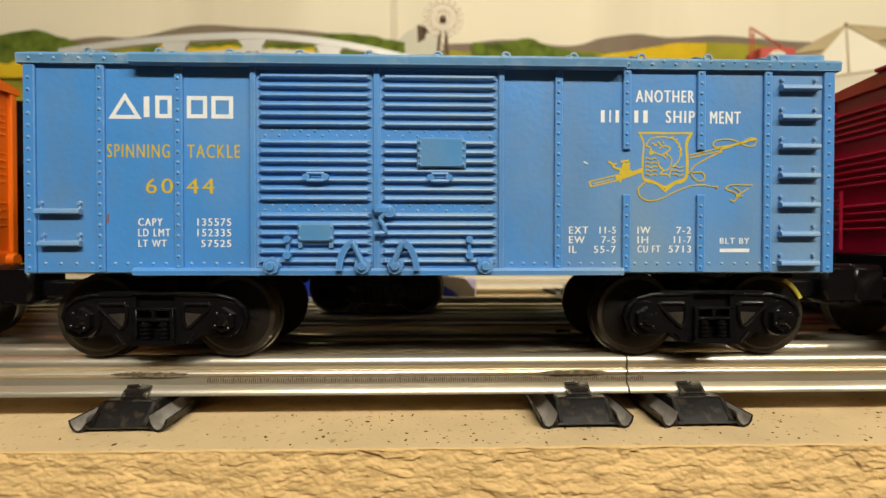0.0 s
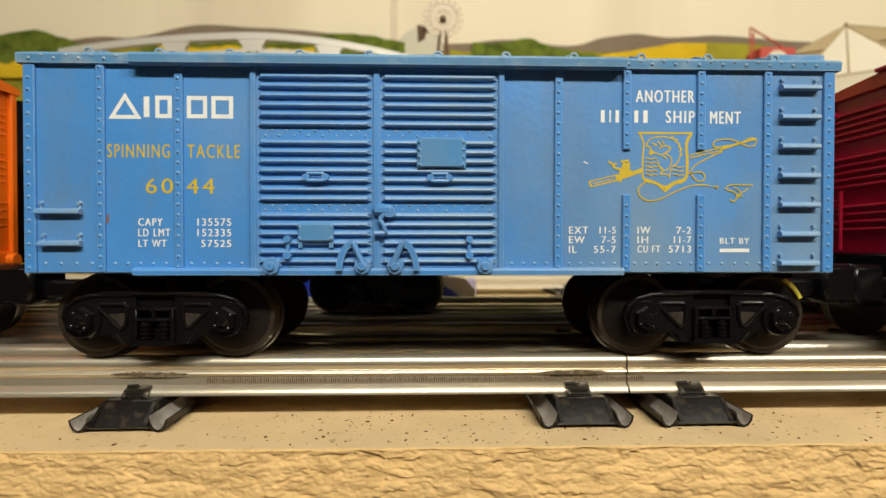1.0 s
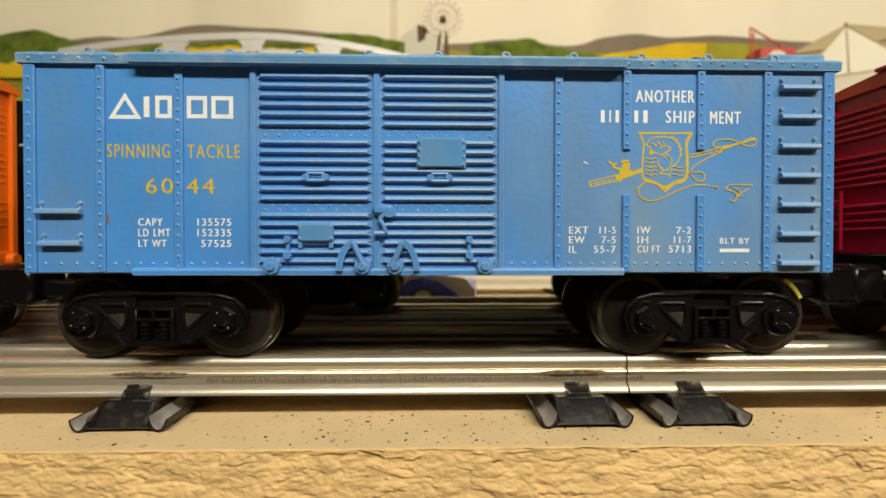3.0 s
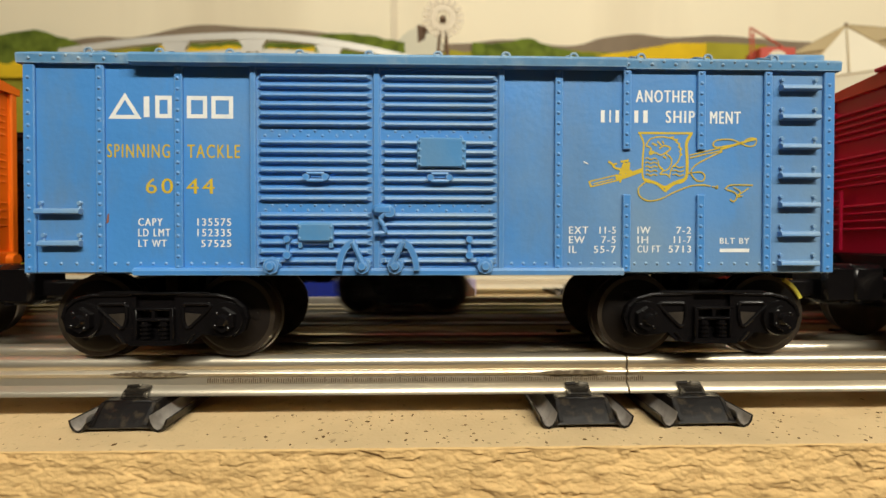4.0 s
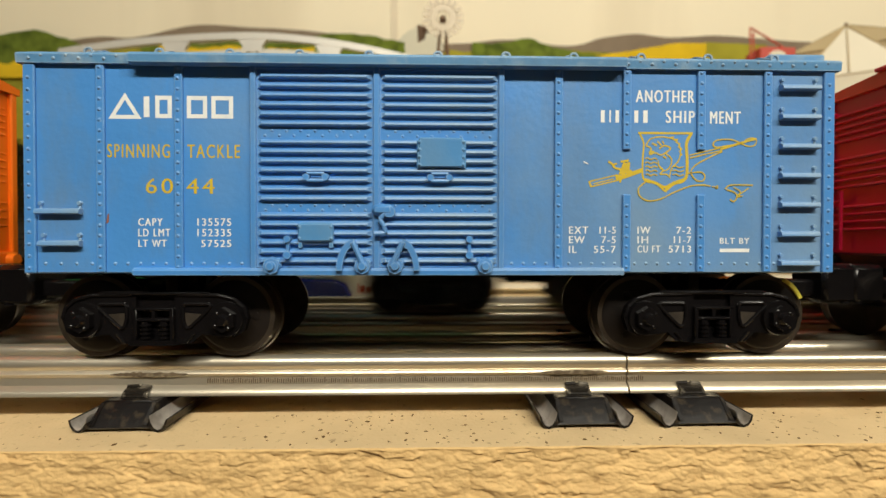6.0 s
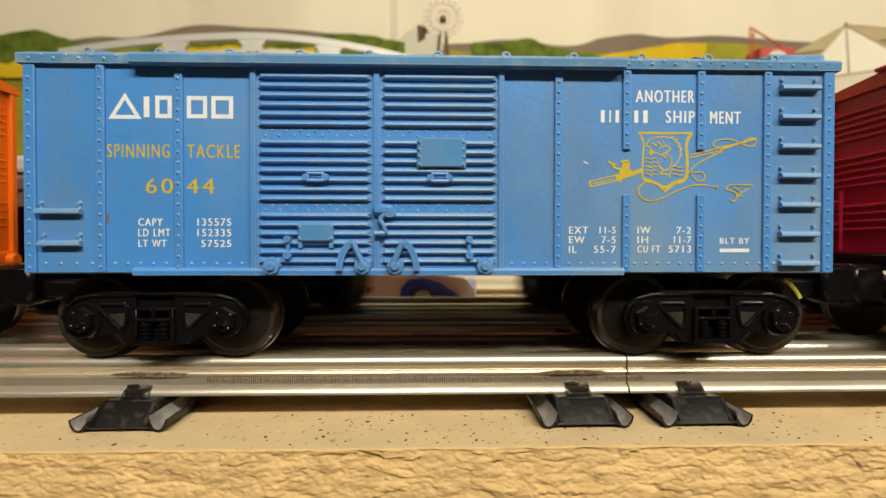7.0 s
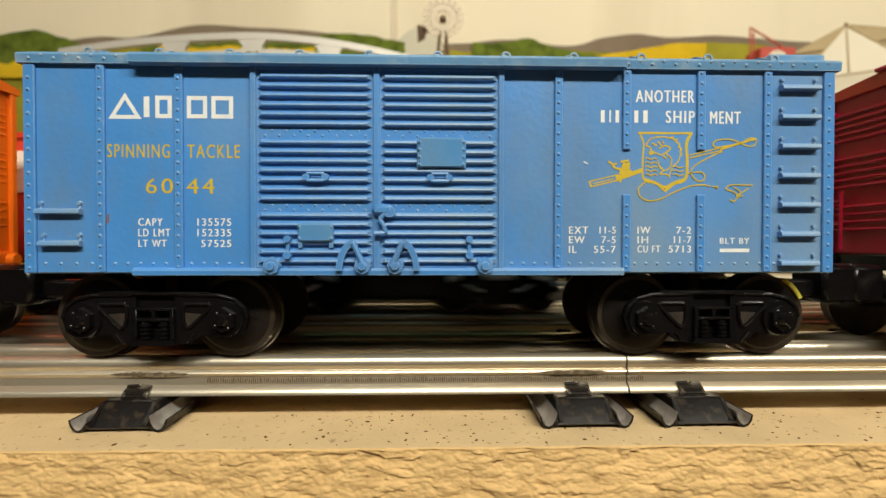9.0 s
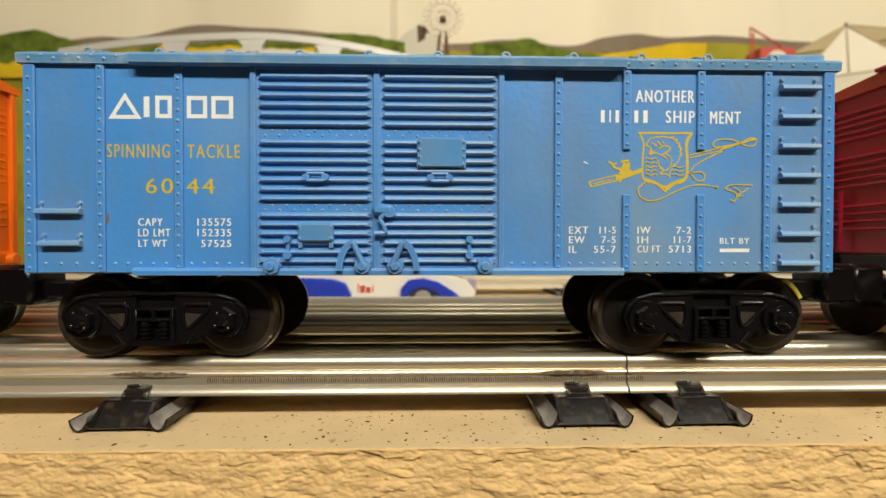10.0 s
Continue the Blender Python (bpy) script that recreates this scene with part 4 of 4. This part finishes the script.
    if style == "caboose":
        ub = bmesh.new()
        quad_box(ub, -26, 26, -20, 20, 24, 42.4, 2.0)
        part("battery_box", ub, BLACK, car)
        for s in (-1, 1):
            for pts, w in (([(-23, 33.6), (-20.5, 34.6), (-17, 35.2)], 2.6), ([(-7, 35.0), (0, 34.6), (7, 35.0)], 2.4), ([(15, 35.2), (19, 34.8), (23, 33.6)], 2.4),
                           ([(-15, 31.6), (-11, 29.4), (-7, 28.6)], 1.6), ([(7, 28.6), (11, 29.4), (15, 31.6)], 1.6)):
                sb = bmesh.new()
                for (xa, za), (xb, zb) in zip(pts, pts[1:]):
                    rod(sb, (s * tx + xa, -25.6, za), (s * tx + xb, -25.6, zb), w / 2, 10)
                part("silver_trim", sb, SILVER, car, "bright silver edging of the truck", smooth=True)
            sb = bmesh.new()
            quad_box(sb, s * (half + 4) - 5, s * (half + 4) + 5, -25, -14, 24.5, 27.5, 0.8)
            quad_box(sb, s * (half + 4) - 4, s * (half + 4) + 4, -24, -15, 30.5, 32.5, 0.6)
            part("end_step", sb, SILVER, car, "silver end steps", smooth=True)
        rf = bmesh.new()
        sweep_x(rf, [(-W - 1.5, 89.5), (-W - 1.5, 92), (0, 98), (W + 1.5, 92), (W + 1.5, 89.5)], -half - 9, half + 9)
        part("roof", rf, mat, car)
        for cx in (-55, -38, 38, 55):
            wb = bmesh.new()
            quad_box(wb, cx - 6, cx + 6, -W - 1.2, -W + 0.4, 58, 72, 0.6)
            part("window", wb, BLACK, body)
    underframe(car, half - 2)
    truck(car, -tx, moving), truck(car, tx, moving)
    coupler(car, -half, -1, gap), coupler(car, half, 1, gap)
    return tagged(car, label, "toy train car")


freight_car(-0.2560, TRACK_1, ORANGE, "bright orange plastic toy boxcar coupled behind the blue one", half=97, height=106, tx=78.0)
# scarlet on this roof colours in how the same dark red plastic looks when lit
freight_car(0.2520, TRACK_1, MAROON, "dark red plastic toy boxcar with ribbed end wall", half=97, height=105, lit_roof_mat=SCARLET, tx=77.0)

# the passing train on the second track: pitch between coupler gaps 0.233 m
PITCH, FIRST_GAP = 0.233, -0.004
PATCHES = {2: [(52, 66, 78, 10, WHITE)], 9: [(60, 66, 76, 16, SCARLET), (60, 61, 65.6, 16, BLUE)], 10: [(52, 72, 90, 12, WHITE)], -2: [(60, 92, 93, 60, SILVER_PLASTIC)]}
TRAIN = []
for k, mat, style, label, trim_mat in (
        (-2, BLACK, "gondola", "black plastic toy tender of the passing train", None),
        (-1, BLACK, "box", "black toy boxcar in the passing train", None),
        (0, SCARLET, "box", "scarlet ribbed toy boxcar in the passing train", None),
        (1, YELLOW, "box", "yellow plastic toy boxcar in the passing train", CREAM),
        (2, RED, "box", "red toy boxcar with a white patch in the passing train", WHITE),
        (3, BLACK, "box", "black ribbed toy boxcar in the passing train", None),
        (4, GREEN, "box", "green toy boxcar in the passing train", None),
        (5, ORANGE, "box", "orange toy boxcar in the passing train", None),
        (6, BLACK, "tank", "black toy flat car with silver-grey crates", SILVER_PLASTIC),
        (7, SCARLET, "box", "scarlet toy boxcar in the passing train", None),
        (8, CREAM, "box", "cream ribbed toy boxcar in the passing train", None),
        (9, WHITE, "box", "white toy boxcar with red and blue marks", SCARLET),
        (10, SCARLET, "box", "orange-red toy boxcar with a pale patch", WHITE),
        (11, GREEN, "caboose", "green toy caboose at the end of the train", None)):
    low = {"gondola": 112.0 if k == -2 else 62.0}.get(style, 96.0)
    dx, half, tx = (0.0970, 73.0, 48.0) if style == "caboose" else (PITCH / 2, 95.0, 71.0)
    c = freight_car(FIRST_GAP + PITCH * k + dx, TRACK_2, mat, label, half=half, tx=tx, height=low, style=style, moving=True, trim_mat=trim_mat, patches=PATCHES.get(k, ()))
    c["group"] = "passing freight train"
    TRAIN.append((c, FIRST_GAP + PITCH * k + dx))


# ---- scenery behind the tracks ----
HILL = material("painted_grey_hill", (0.22, 0.17, 0.12), 0.9, vary=0.3, scale=14, spec=0.1)
LEAF = material("painted_green_trees", (0.13, 0.17, 0.025), 0.9, vary=0.55, scale=45, dirt=(0.03, 0.05, 0.01), dirt_amount=0.8, dirt_scale=30, spec=0.1)
FIELD = material("painted_yellow_field", (0.62, 0.42, 0.02), 0.9, vary=0.25, scale=20, spec=0.1)
MEADOW = material("painted_olive_meadow", (0.30, 0.27, 0.03), 0.9, vary=0.5, scale=9, dirt=(0.06, 0.07, 0.015), dirt_amount=0.7, dirt_scale=12, spec=0.1)
PALE_BLUE = material("painted_pale_blue", (0.60, 0.57, 0.45), 0.9, vary=0.06, scale=6, spec=0.1)
ALUMINIUM = material("silver_paint", (0.55, 0.53, 0.48), 0.45, metal=0.25, vary=0.08, scale=30)
CANVAS = material("white_canvas", (0.66, 0.60, 0.47), 0.85, vary=0.06, scale=15)
CANVAS_TAN = material("tan_canvas", (0.40, 0.31, 0.17), 0.85, vary=0.12, scale=15)
RED_TIN = material("red_tin", (0.45, 0.05, 0.025), 0.5, vary=0.1)
RUST = material("brown_wood_tower", (0.14, 0.075, 0.035), 0.7, vary=0.2)
TIN_BLADE = material("dull_tin_blade", (0.40, 0.34, 0.25), 0.5, metal=0.3, vary=0.15, scale=90)
CAR_WHITE = material("white_enamel", (0.72, 0.69, 0.62), 0.22, vary=0.03, coat=0.4)
CAR_BLUE = material("royal_blue_enamel", (0.015, 0.04, 0.42), 0.2, vary=0.06, coat=0.5)
RUBBER = material("black_rubber", (0.012, 0.012, 0.012), 0.6)
CHROME = material("worn_chrome", (0.62, 0.58, 0.50), 0.25, metal=0.9)


def bump_at(x, c, w, h):
    return h * math.exp(-((x - c) / w) ** 2)


def painted_band(name, x0, x1, top, bottom, y, mat, label, step=8):
    """A flat painted shape on the back wall, with a rolling upper edge."""
    n = int((x1 - x0) / step)
    xs = [x0 + (x1 - x0) * k / n for k in range(n + 1)]
    bm = bmesh.new()
    rows = [[bm.verts.new((x, yy, z(x) if callable(z) else z)) for x in xs] for yy, z in ((y, bottom), (y, top), (y + 1.5, top))]
    for a, b in zip(rows, rows[1:]):
        for k in range(n):
            bm.faces.new((a[k], a[k + 1], b[k + 1], b[k]))
    return tagged(new(name, mesh_of(bm, mat)), label, "painted backdrop", kind="structure")


def rough(x, s, a):
    return a * (noise.noise(Vector((x * s, 1.3, 0.2))) + 0.5 * noise.noise(Vector((x * s * 2.7, 4.1, 0.7))))


painted_band("backdrop_hills", -1500, 1600, lambda x: 497 + bump_at(x, -535, 110, 25) + bump_at(x, -340, 190, 31) + bump_at(x, -740, 50, 9) + bump_at(x, 170, 80, 14) + bump_at(x, 380, 40, 8)
             + bump_at(x, 455, 75, 24) + bump_at(x, 640, 150, 25) + bump_at(x, 900, 220, 14) + rough(x, 0.01, 2), 0, 951, HILL, "grey-brown hills painted on the back wall")
painted_band("backdrop_meadow", -1500, 1600, lambda x: 478 + 8 * math.sin(x / 170) + rough(x, 0.012, 6), -60, 947, MEADOW, "olive meadow painted on the back wall")
painted_band("backdrop_trees", -1400, -775, lambda x: 503 + bump_at(x, -868, 45, 12) + rough(x, 0.03, 5) - max(0, (x + 830) * 0.28), 430, 943, LEAF, "dark green tree line painted on the wall")
painted_band("backdrop_trees_middle", 90, 370, lambda x: 500 + bump_at(x, 215, 40, 10) + rough(x, 0.04, 5) - max(0, (x - 230) * 0.17), 440, 943, LEAF, "green wood painted on the wall")
painted_band("backdrop_trees_bridge", -640, -60, lambda x: 492 + bump_at(x, -185, 110, 24) + rough(x, 0.02, 6), 430, 941, LEAF, "dark green bushes painted behind the bridge")
painted_band("backdrop_field_bridge", -600, -260, lambda x: 482 + rough(x, 0.02, 8), 440, 939, FIELD, "yellow field painted behind the bridge")
painted_band("backdrop_field", 380, 622, lambda x: min(503, 474 + (x - 380) * 0.16) + rough(x, 0.03, 2), 430, 939, FIELD, "bright yellow field painted on the wall")
painted_band("backdrop_slope", 622, 760, lambda x: 505 - (x - 622) * 0.03, 430, 938, MEADOW, "olive slope painted on the wall")
painted_band("backdrop_field_west", -1400, -850, lambda x: 445 + rough(x, 0.02, 14), 410, 938, FIELD, "yellow field low on the painted wall")
painted_band("backdrop_lake", -75, 25, lambda x: 534 - 0.012 * (x + 25) ** 2, 470, 945, PALE_BLUE, "pale blue haze painted on the wall")


def arch_bridge():
    br = empty("toy_bridge", -0.27, 0.60, 0)
    chord_at = lambda x: 361 - (1.05 if x > 0 else 0.6) * (x / 46.0) ** 2 - 0.018 * abs(x)
    for yy in (0, 62):
        bm = bmesh.new()
        xs = [-285 + 530 * k / 40 for k in range(41)]
        prism(bm, [(x, chord_at(x) - 5) for x in xs] + [(x, chord_at(x) + 5) for x in xs[::-1]], yy - 4, yy + 4)
        part("arch_chord", bm, ALUMINIUM, br)
        for x in (-115, 0, 115):
            bm = bmesh.new()
            for s in (-1, 0, 1):
                prism(bm, [(x + s * 8 - 3.5, chord_at(x)), (x + s * 8 + 3.5, chord_at(x)), (x + s * 30 + 3.5, 250), (x + s * 30 - 3.5, 250)], yy - 3, yy + 3)
            prism(bm, [(x - 22, chord_at(x) - 4), (x + 22, chord_at(x) - 4), (x + 9, chord_at(x) - 24), (x - 9, chord_at(x) - 24)], yy - 3.5, yy + 3.5)
            part("brace", bm, ALUMINIUM, br)
    bm = bmesh.new()
    quad_box(bm, -330, 330, -8, 70, 236, 252, 1.5)
    part("deck", bm, ALUMINIUM, br)
    for x in (-300, 300):
        bm = bmesh.new()
        quad_box(bm, x - 25, x + 25, -8, 70, 0, 236.5, 2)
        part("pier", bm, FOAM, br, "tan block pier")
    return tagged(br, "silver painted toy arch bridge in front of the hills", "toy bridge")


arch_bridge()


def windmill():
    mill = empty("toy_windmill", 0.0165, 0.612, 0)
    for sx in (-1, 1):
        for sy in (-1, 1):
            bm = bmesh.new()
            rod(bm, (sx * 42, sy * 42, 0), (sx * 3, sy * 3, 387), 2.4, 8)
            part("tower_leg", bm, RUST, mill)
    for k in range(1, 8):
        r = 42 - 39 * k / 8
        bm = bmesh.new()
        z = 49 * k
        for a, b in (((-r, -r), (r, -r)), ((r, -r), (r, r)), ((r, r), (-r, r)), ((-r, r), (-r, -r))):
            rod(bm, (*a, z), (*b, z), 1.3, 6)
        part("cross_bar", bm, RUST, mill)
    bm = bmesh.new()
    rod(bm, (0, -14, 393), (0, 20, 393), 3.5, 10)
    quad_box(bm, -5, 5, -6, 12, 381, 399, 1)
    hub = part("gearbox", bm, RUST, mill)
    bm = bmesh.new()
    prism(bm, [(-2.6, 9), (2.6, 9), (3.3, 31), (-3.3, 31)], -0.5, 0.5)
    blade = mesh_of(bm, TIN_BLADE)
    for k in range(18):
        b = part("blade", blade, None, hub, at=(0, -12, 393))
        b.rotation_euler = (0, k * math.tau / 18, 0)
    bm = bmesh.new()
    for r in (11, 22):
        for k in range(24):
            a, b = k * math.tau / 24, (k + 1) * math.tau / 24
            rod(bm, (r * math.sin(a), -12, 393 + r * math.cos(a)), (r * math.sin(b), -12, 393 + r * math.cos(b)), 0.8, 5)
    part("blade_ring", bm, TIN_BLADE, hub)
    bm = bmesh.new()
    prism(bm, [(-23, 391), (-40, 394), (-39, 366), (-28, 372)], 14, 16)
    rod(bm, (0, 15, 392), (-28, 15, 382), 1.5, 6)
    part("tail_vane", bm, RUST, mill, "dark brown tail vane")
    return tagged(mill, "small tin windmill on a brown lattice tower", "toy windmill")


windmill()


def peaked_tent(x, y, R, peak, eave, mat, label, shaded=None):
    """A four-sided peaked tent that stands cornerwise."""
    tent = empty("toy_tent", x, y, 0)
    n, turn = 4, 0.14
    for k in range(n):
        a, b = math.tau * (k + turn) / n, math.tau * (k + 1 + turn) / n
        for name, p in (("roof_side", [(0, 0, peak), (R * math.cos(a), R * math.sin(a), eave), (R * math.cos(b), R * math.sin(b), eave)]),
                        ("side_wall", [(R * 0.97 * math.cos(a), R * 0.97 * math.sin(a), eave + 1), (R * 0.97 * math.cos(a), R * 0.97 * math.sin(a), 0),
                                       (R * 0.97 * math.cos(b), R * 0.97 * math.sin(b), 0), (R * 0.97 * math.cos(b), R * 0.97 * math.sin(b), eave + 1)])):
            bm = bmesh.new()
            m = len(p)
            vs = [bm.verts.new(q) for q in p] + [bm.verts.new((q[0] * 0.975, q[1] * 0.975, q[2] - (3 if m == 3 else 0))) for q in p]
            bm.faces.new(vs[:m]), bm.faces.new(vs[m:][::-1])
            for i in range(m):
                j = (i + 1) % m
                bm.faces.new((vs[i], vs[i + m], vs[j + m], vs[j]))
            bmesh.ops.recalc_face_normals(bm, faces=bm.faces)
            # all sides but the front take the second canvas, which paints their shade
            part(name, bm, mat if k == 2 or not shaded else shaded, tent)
    # seams over the ridges and a pole tip
    for k in range(n):
        a = math.tau * (k + turn) / n
        bm = bmesh.new()
        rod(bm, (0, 0, peak), (R * math.cos(a), R * math.sin(a), eave), 1.6, 6)
        part("ridge_seam", bm, CANVAS_TAN, tent)
    a = math.tau * 2.58 / n
    bm = bmesh.new()
    rod(bm, (0, -1, peak), (R * 0.72 * math.cos(a), R * 0.72 * math.sin(a), eave + 1), 0.9, 6)
    part("ridge_seam", bm, CANVAS_TAN, tent)
    bm = bmesh.new()
    rod(bm, (0, 0, peak - 4), (0, 0, peak + 4), 2.2, 8)
    part("pole_tip", bm, RUST, tent)
    return tagged(tent, label, "toy tent")


peaked_tent(0.644, 0.60, 92, 389, 297, CANVAS, "cream canvas toy tent with its shaded sides coloured tan", CANVAS_TAN)
peaked_tent(0.795, 0.77, 130, 469, 401, CANVAS_TAN, "larger tan canvas toy tent behind the cream one")


def red_crane():
    c = empty("toy_crane", 0.56, 0.70, 0)
    bm = bmesh.new()
    quad_box(bm, 8, 72, -15, 25, 340, 391, 2)
    part("cab", bm, RED_TIN, c, "red tin crane cab")
    bm = bmesh.new()
    quad_box(bm, 20, 55, -10, 20, 0, 341, 1)
    part("column", bm, RUST, c)
    for a, b in (((2, 345), (0, 430)), ((0, 430), (68, 391)), ((8, 345), (6, 421))):
        bm = bmesh.new()
        rod(bm, (a[0], 0, a[1]), (b[0], 0, b[1]), 1.5, 8)
        part("boom", bm, RED_TIN, c)
    bm = bmesh.new()
    rod(bm, (38, -15, 368), (38, -19, 368), 17, 20, 15)
    part("lamp_disc", bm, CANVAS, c, "round cream disc")
    return tagged(c, "red tin toy crane on a brown column", "toy crane")


red_crane()


def toy_van():
    van = empty("toy_van", -0.0075, 0.2125, 0)
    Y0, Y1 = 0.0, 44.0
    bm = bmesh.new()
    side = [(-158, 6), (30, 6), (37, 9), (38, 16), (31, 24), (5, 30), (-6, 33), (-16, 56), (-30, 62), (-140, 64), (-156, 52), (-160, 30)]
    prism(bm, side, Y0 + 2.5, Y1 - 2.5)
    bmesh.ops.bevel(bm, geom=[e for e in bm.edges if abs(e.verts[0].co.y - e.verts[1].co.y) < 0.1], offset=1.4, segments=2, affect="EDGES")
    body = part("body", bm, CAR_WHITE, van, "white enamel van body", smooth=True)
    for yy in (Y0, Y1):
        s = 1 if yy == Y0 else -1
        for pts in ([(-17, 4.5), (-15.6, 18), (-10, 24), (0, 25.2), (11, 22.5), (22, 15.6), (31.0, 8.0), (31.4, 6.2), (14, 5.5), (12.6, 10), (8.5, 15), (0, 17.8), (-7, 16), (-12, 11), (-12.6, 4.5)],
                    [(-50.5, 4.5), (-51, 14), (-55, 21.5), (-64, 24.6), (-90, 25.6), (-118, 25), (-132, 19), (-138, 9), (-137, 4.5), (-122, 4.5), (-116, 13), (-108, 16.8), (-99, 14), (-94, 4.5)]):
            bm = bmesh.new()
            prism(bm, pts, yy - 3.0 * s, yy + 5 * s)
            bmesh.ops.bevel(bm, geom=[e for e in bm.edges if abs(e.verts[0].co.y - e.verts[1].co.y) < 0.1 and abs(e.verts[0].co.y - (yy - 3.0 * s)) < 0.1],
                            offset=1.6, segments=3, affect="EDGES")
            part("fender", bm, CAR_BLUE, van, "glossy royal blue fender", smooth=True)
        for x in (0, -108):
            bm = bmesh.new()
            rod(bm, (x, yy - 0.8 * s, 10.4), (x, yy + 6 * s, 10.4), 10.4, 32)
            t = part("tyre", bm, RUBBER, van, smooth=True)
            bm = bmesh.new()
            rod(bm, (x, yy - 1.6 * s, 10.4), (x, yy + 1 * s, 10.4), 6.0, 24, 6.8)
            part("hub", bm, HUB, t, "grey hub cap", smooth=True)
    bm = bmesh.new()
    quad_box(bm, 30, 42, Y0 + 1, Y1 - 1, 5, 9.4, 1.5)
    part("bumper", bm, CHROME, van, "dull chrome bumper", smooth=True)
    bm = bmesh.new()
    quad_box(bm, -50, -14, Y0 - 1.2, Y0 + 3, 3.6, 6.2, 0.8)
    part("running_board", bm, CAR_WHITE, van)
    # red writing on the door, too small to read
    for k, (w, h) in enumerate(((0.8, 6.4), (3.4, 5.0), (3.2, 4.0), (0.9, 5.4))):
        bm = bmesh.new()
        x = -46.8 + (0, 1.8, 6.0, 10.4)[k]
        quad_box(bm, x, x + w, Y0 + 2.1, Y0 + 2.6, 14.6, 14.6 + h)
        part("painted_bar", bm, RED_TIN, body)
    return tagged(van, "white toy delivery van with royal blue fenders", "toy van")


toy_van()


def road_kerb():
    bm = bmesh.new()
    quad_box(bm, -3500, 3500, 150, 156, 0, 18.4, 0.5)
    return tagged(new("kerb", mesh_of(bm, KERB)), "pale grey strip edging the toy road", "kerb", kind="structure")


KERB = material("pale_grey_strip", (0.30, 0.27, 0.22), 0.5, vary=0.15, scale=40, stretch=(0.1, 1, 1))
road_kerb()

SEAM = material("faded_seam_strip", (0.68, 0.59, 0.44), 0.8, vary=0.08, scale=12)
bm = bmesh.new()
quad_box(bm, -92, -76, 953, 955, 380, 1500, 0.8)
tagged(new("trim_seam", mesh_of(bm, SEAM)), "thin vertical joint in the painted back wall", "wall joint", kind="structure")


def toy_block():
    bm = bmesh.new()
    quad_box(bm, 30, 39, 298, 310, 0, 18, 1.2)
    quad_box(bm, 31, 38, 297.4, 299, 4, 13, 0.3)
    return tagged(new("toy_block", mesh_of(bm, LAVENDER)), "small lavender grey toy block beside the track", "toy block")


LAVENDER = material("lavender_plastic", (0.28, 0.24, 0.34), 0.5, vary=0.1)
toy_block()


# ---- motion ----
def train_progress(t):
    """Cars past the mark: at rest, then a run that builds up and eases off again."""
    ts = [2.66, 3.8, 4.428, 4.889, 5.31, 5.705, 6.814, 7.234, 7.73, 8.236, 8.753, 9.2, 10.0]
    ss = [-0.705, 0.0, 1.0, 2.0, 3.0, 4.0, 7.0, 8.0, 9.0, 10.0, 11.0, 11.87, 13.4]
    if t <= ts[0]:
        return ss[0]
    d = [(ss[i + 1] - ss[i]) / (ts[i + 1] - ts[i]) for i in range(len(ts) - 1)]
    m = [0.0] + [2 * d[i - 1] * d[i] / (d[i - 1] + d[i]) for i in range(1, len(d))] + [d[-1]]
    i = max(j for j in range(len(d)) if ts[j] <= t or j == 0)
    h = ts[i + 1] - ts[i]
    u = (t - ts[i]) / h
    return ((2 * u ** 3 - 3 * u * u + 1) * ss[i] + (u ** 3 - 2 * u * u + u) * h * m[i]
            + (-2 * u ** 3 + 3 * u * u) * ss[i + 1] + (u ** 3 - u * u) * h * m[i + 1])


def motions():
    times = [0.0, 2.6] + [2.7 + 0.1 * k for k in range(74)]
    for car, x in TRAIN:
        walk(car, [(t, pose(x - PITCH * train_progress(t), TRACK_2, 0)) for t in times])
    spin_times = [0.0] + [(k + 0.0) / FPS for k in range(78, 301)]
    turns = [-(PITCH * (train_progress(t) + 0.705)) / 0.01175 for t in spin_times]
    for w, x in SPINNERS:
        walk(w, [(t, Matrix.Translation((x, 0, (RAIL_TOP + 11.75) * MM)) @ Matrix.Rotation(a, 4, "Y")) for t, a in zip(spin_times, turns)])


motions()
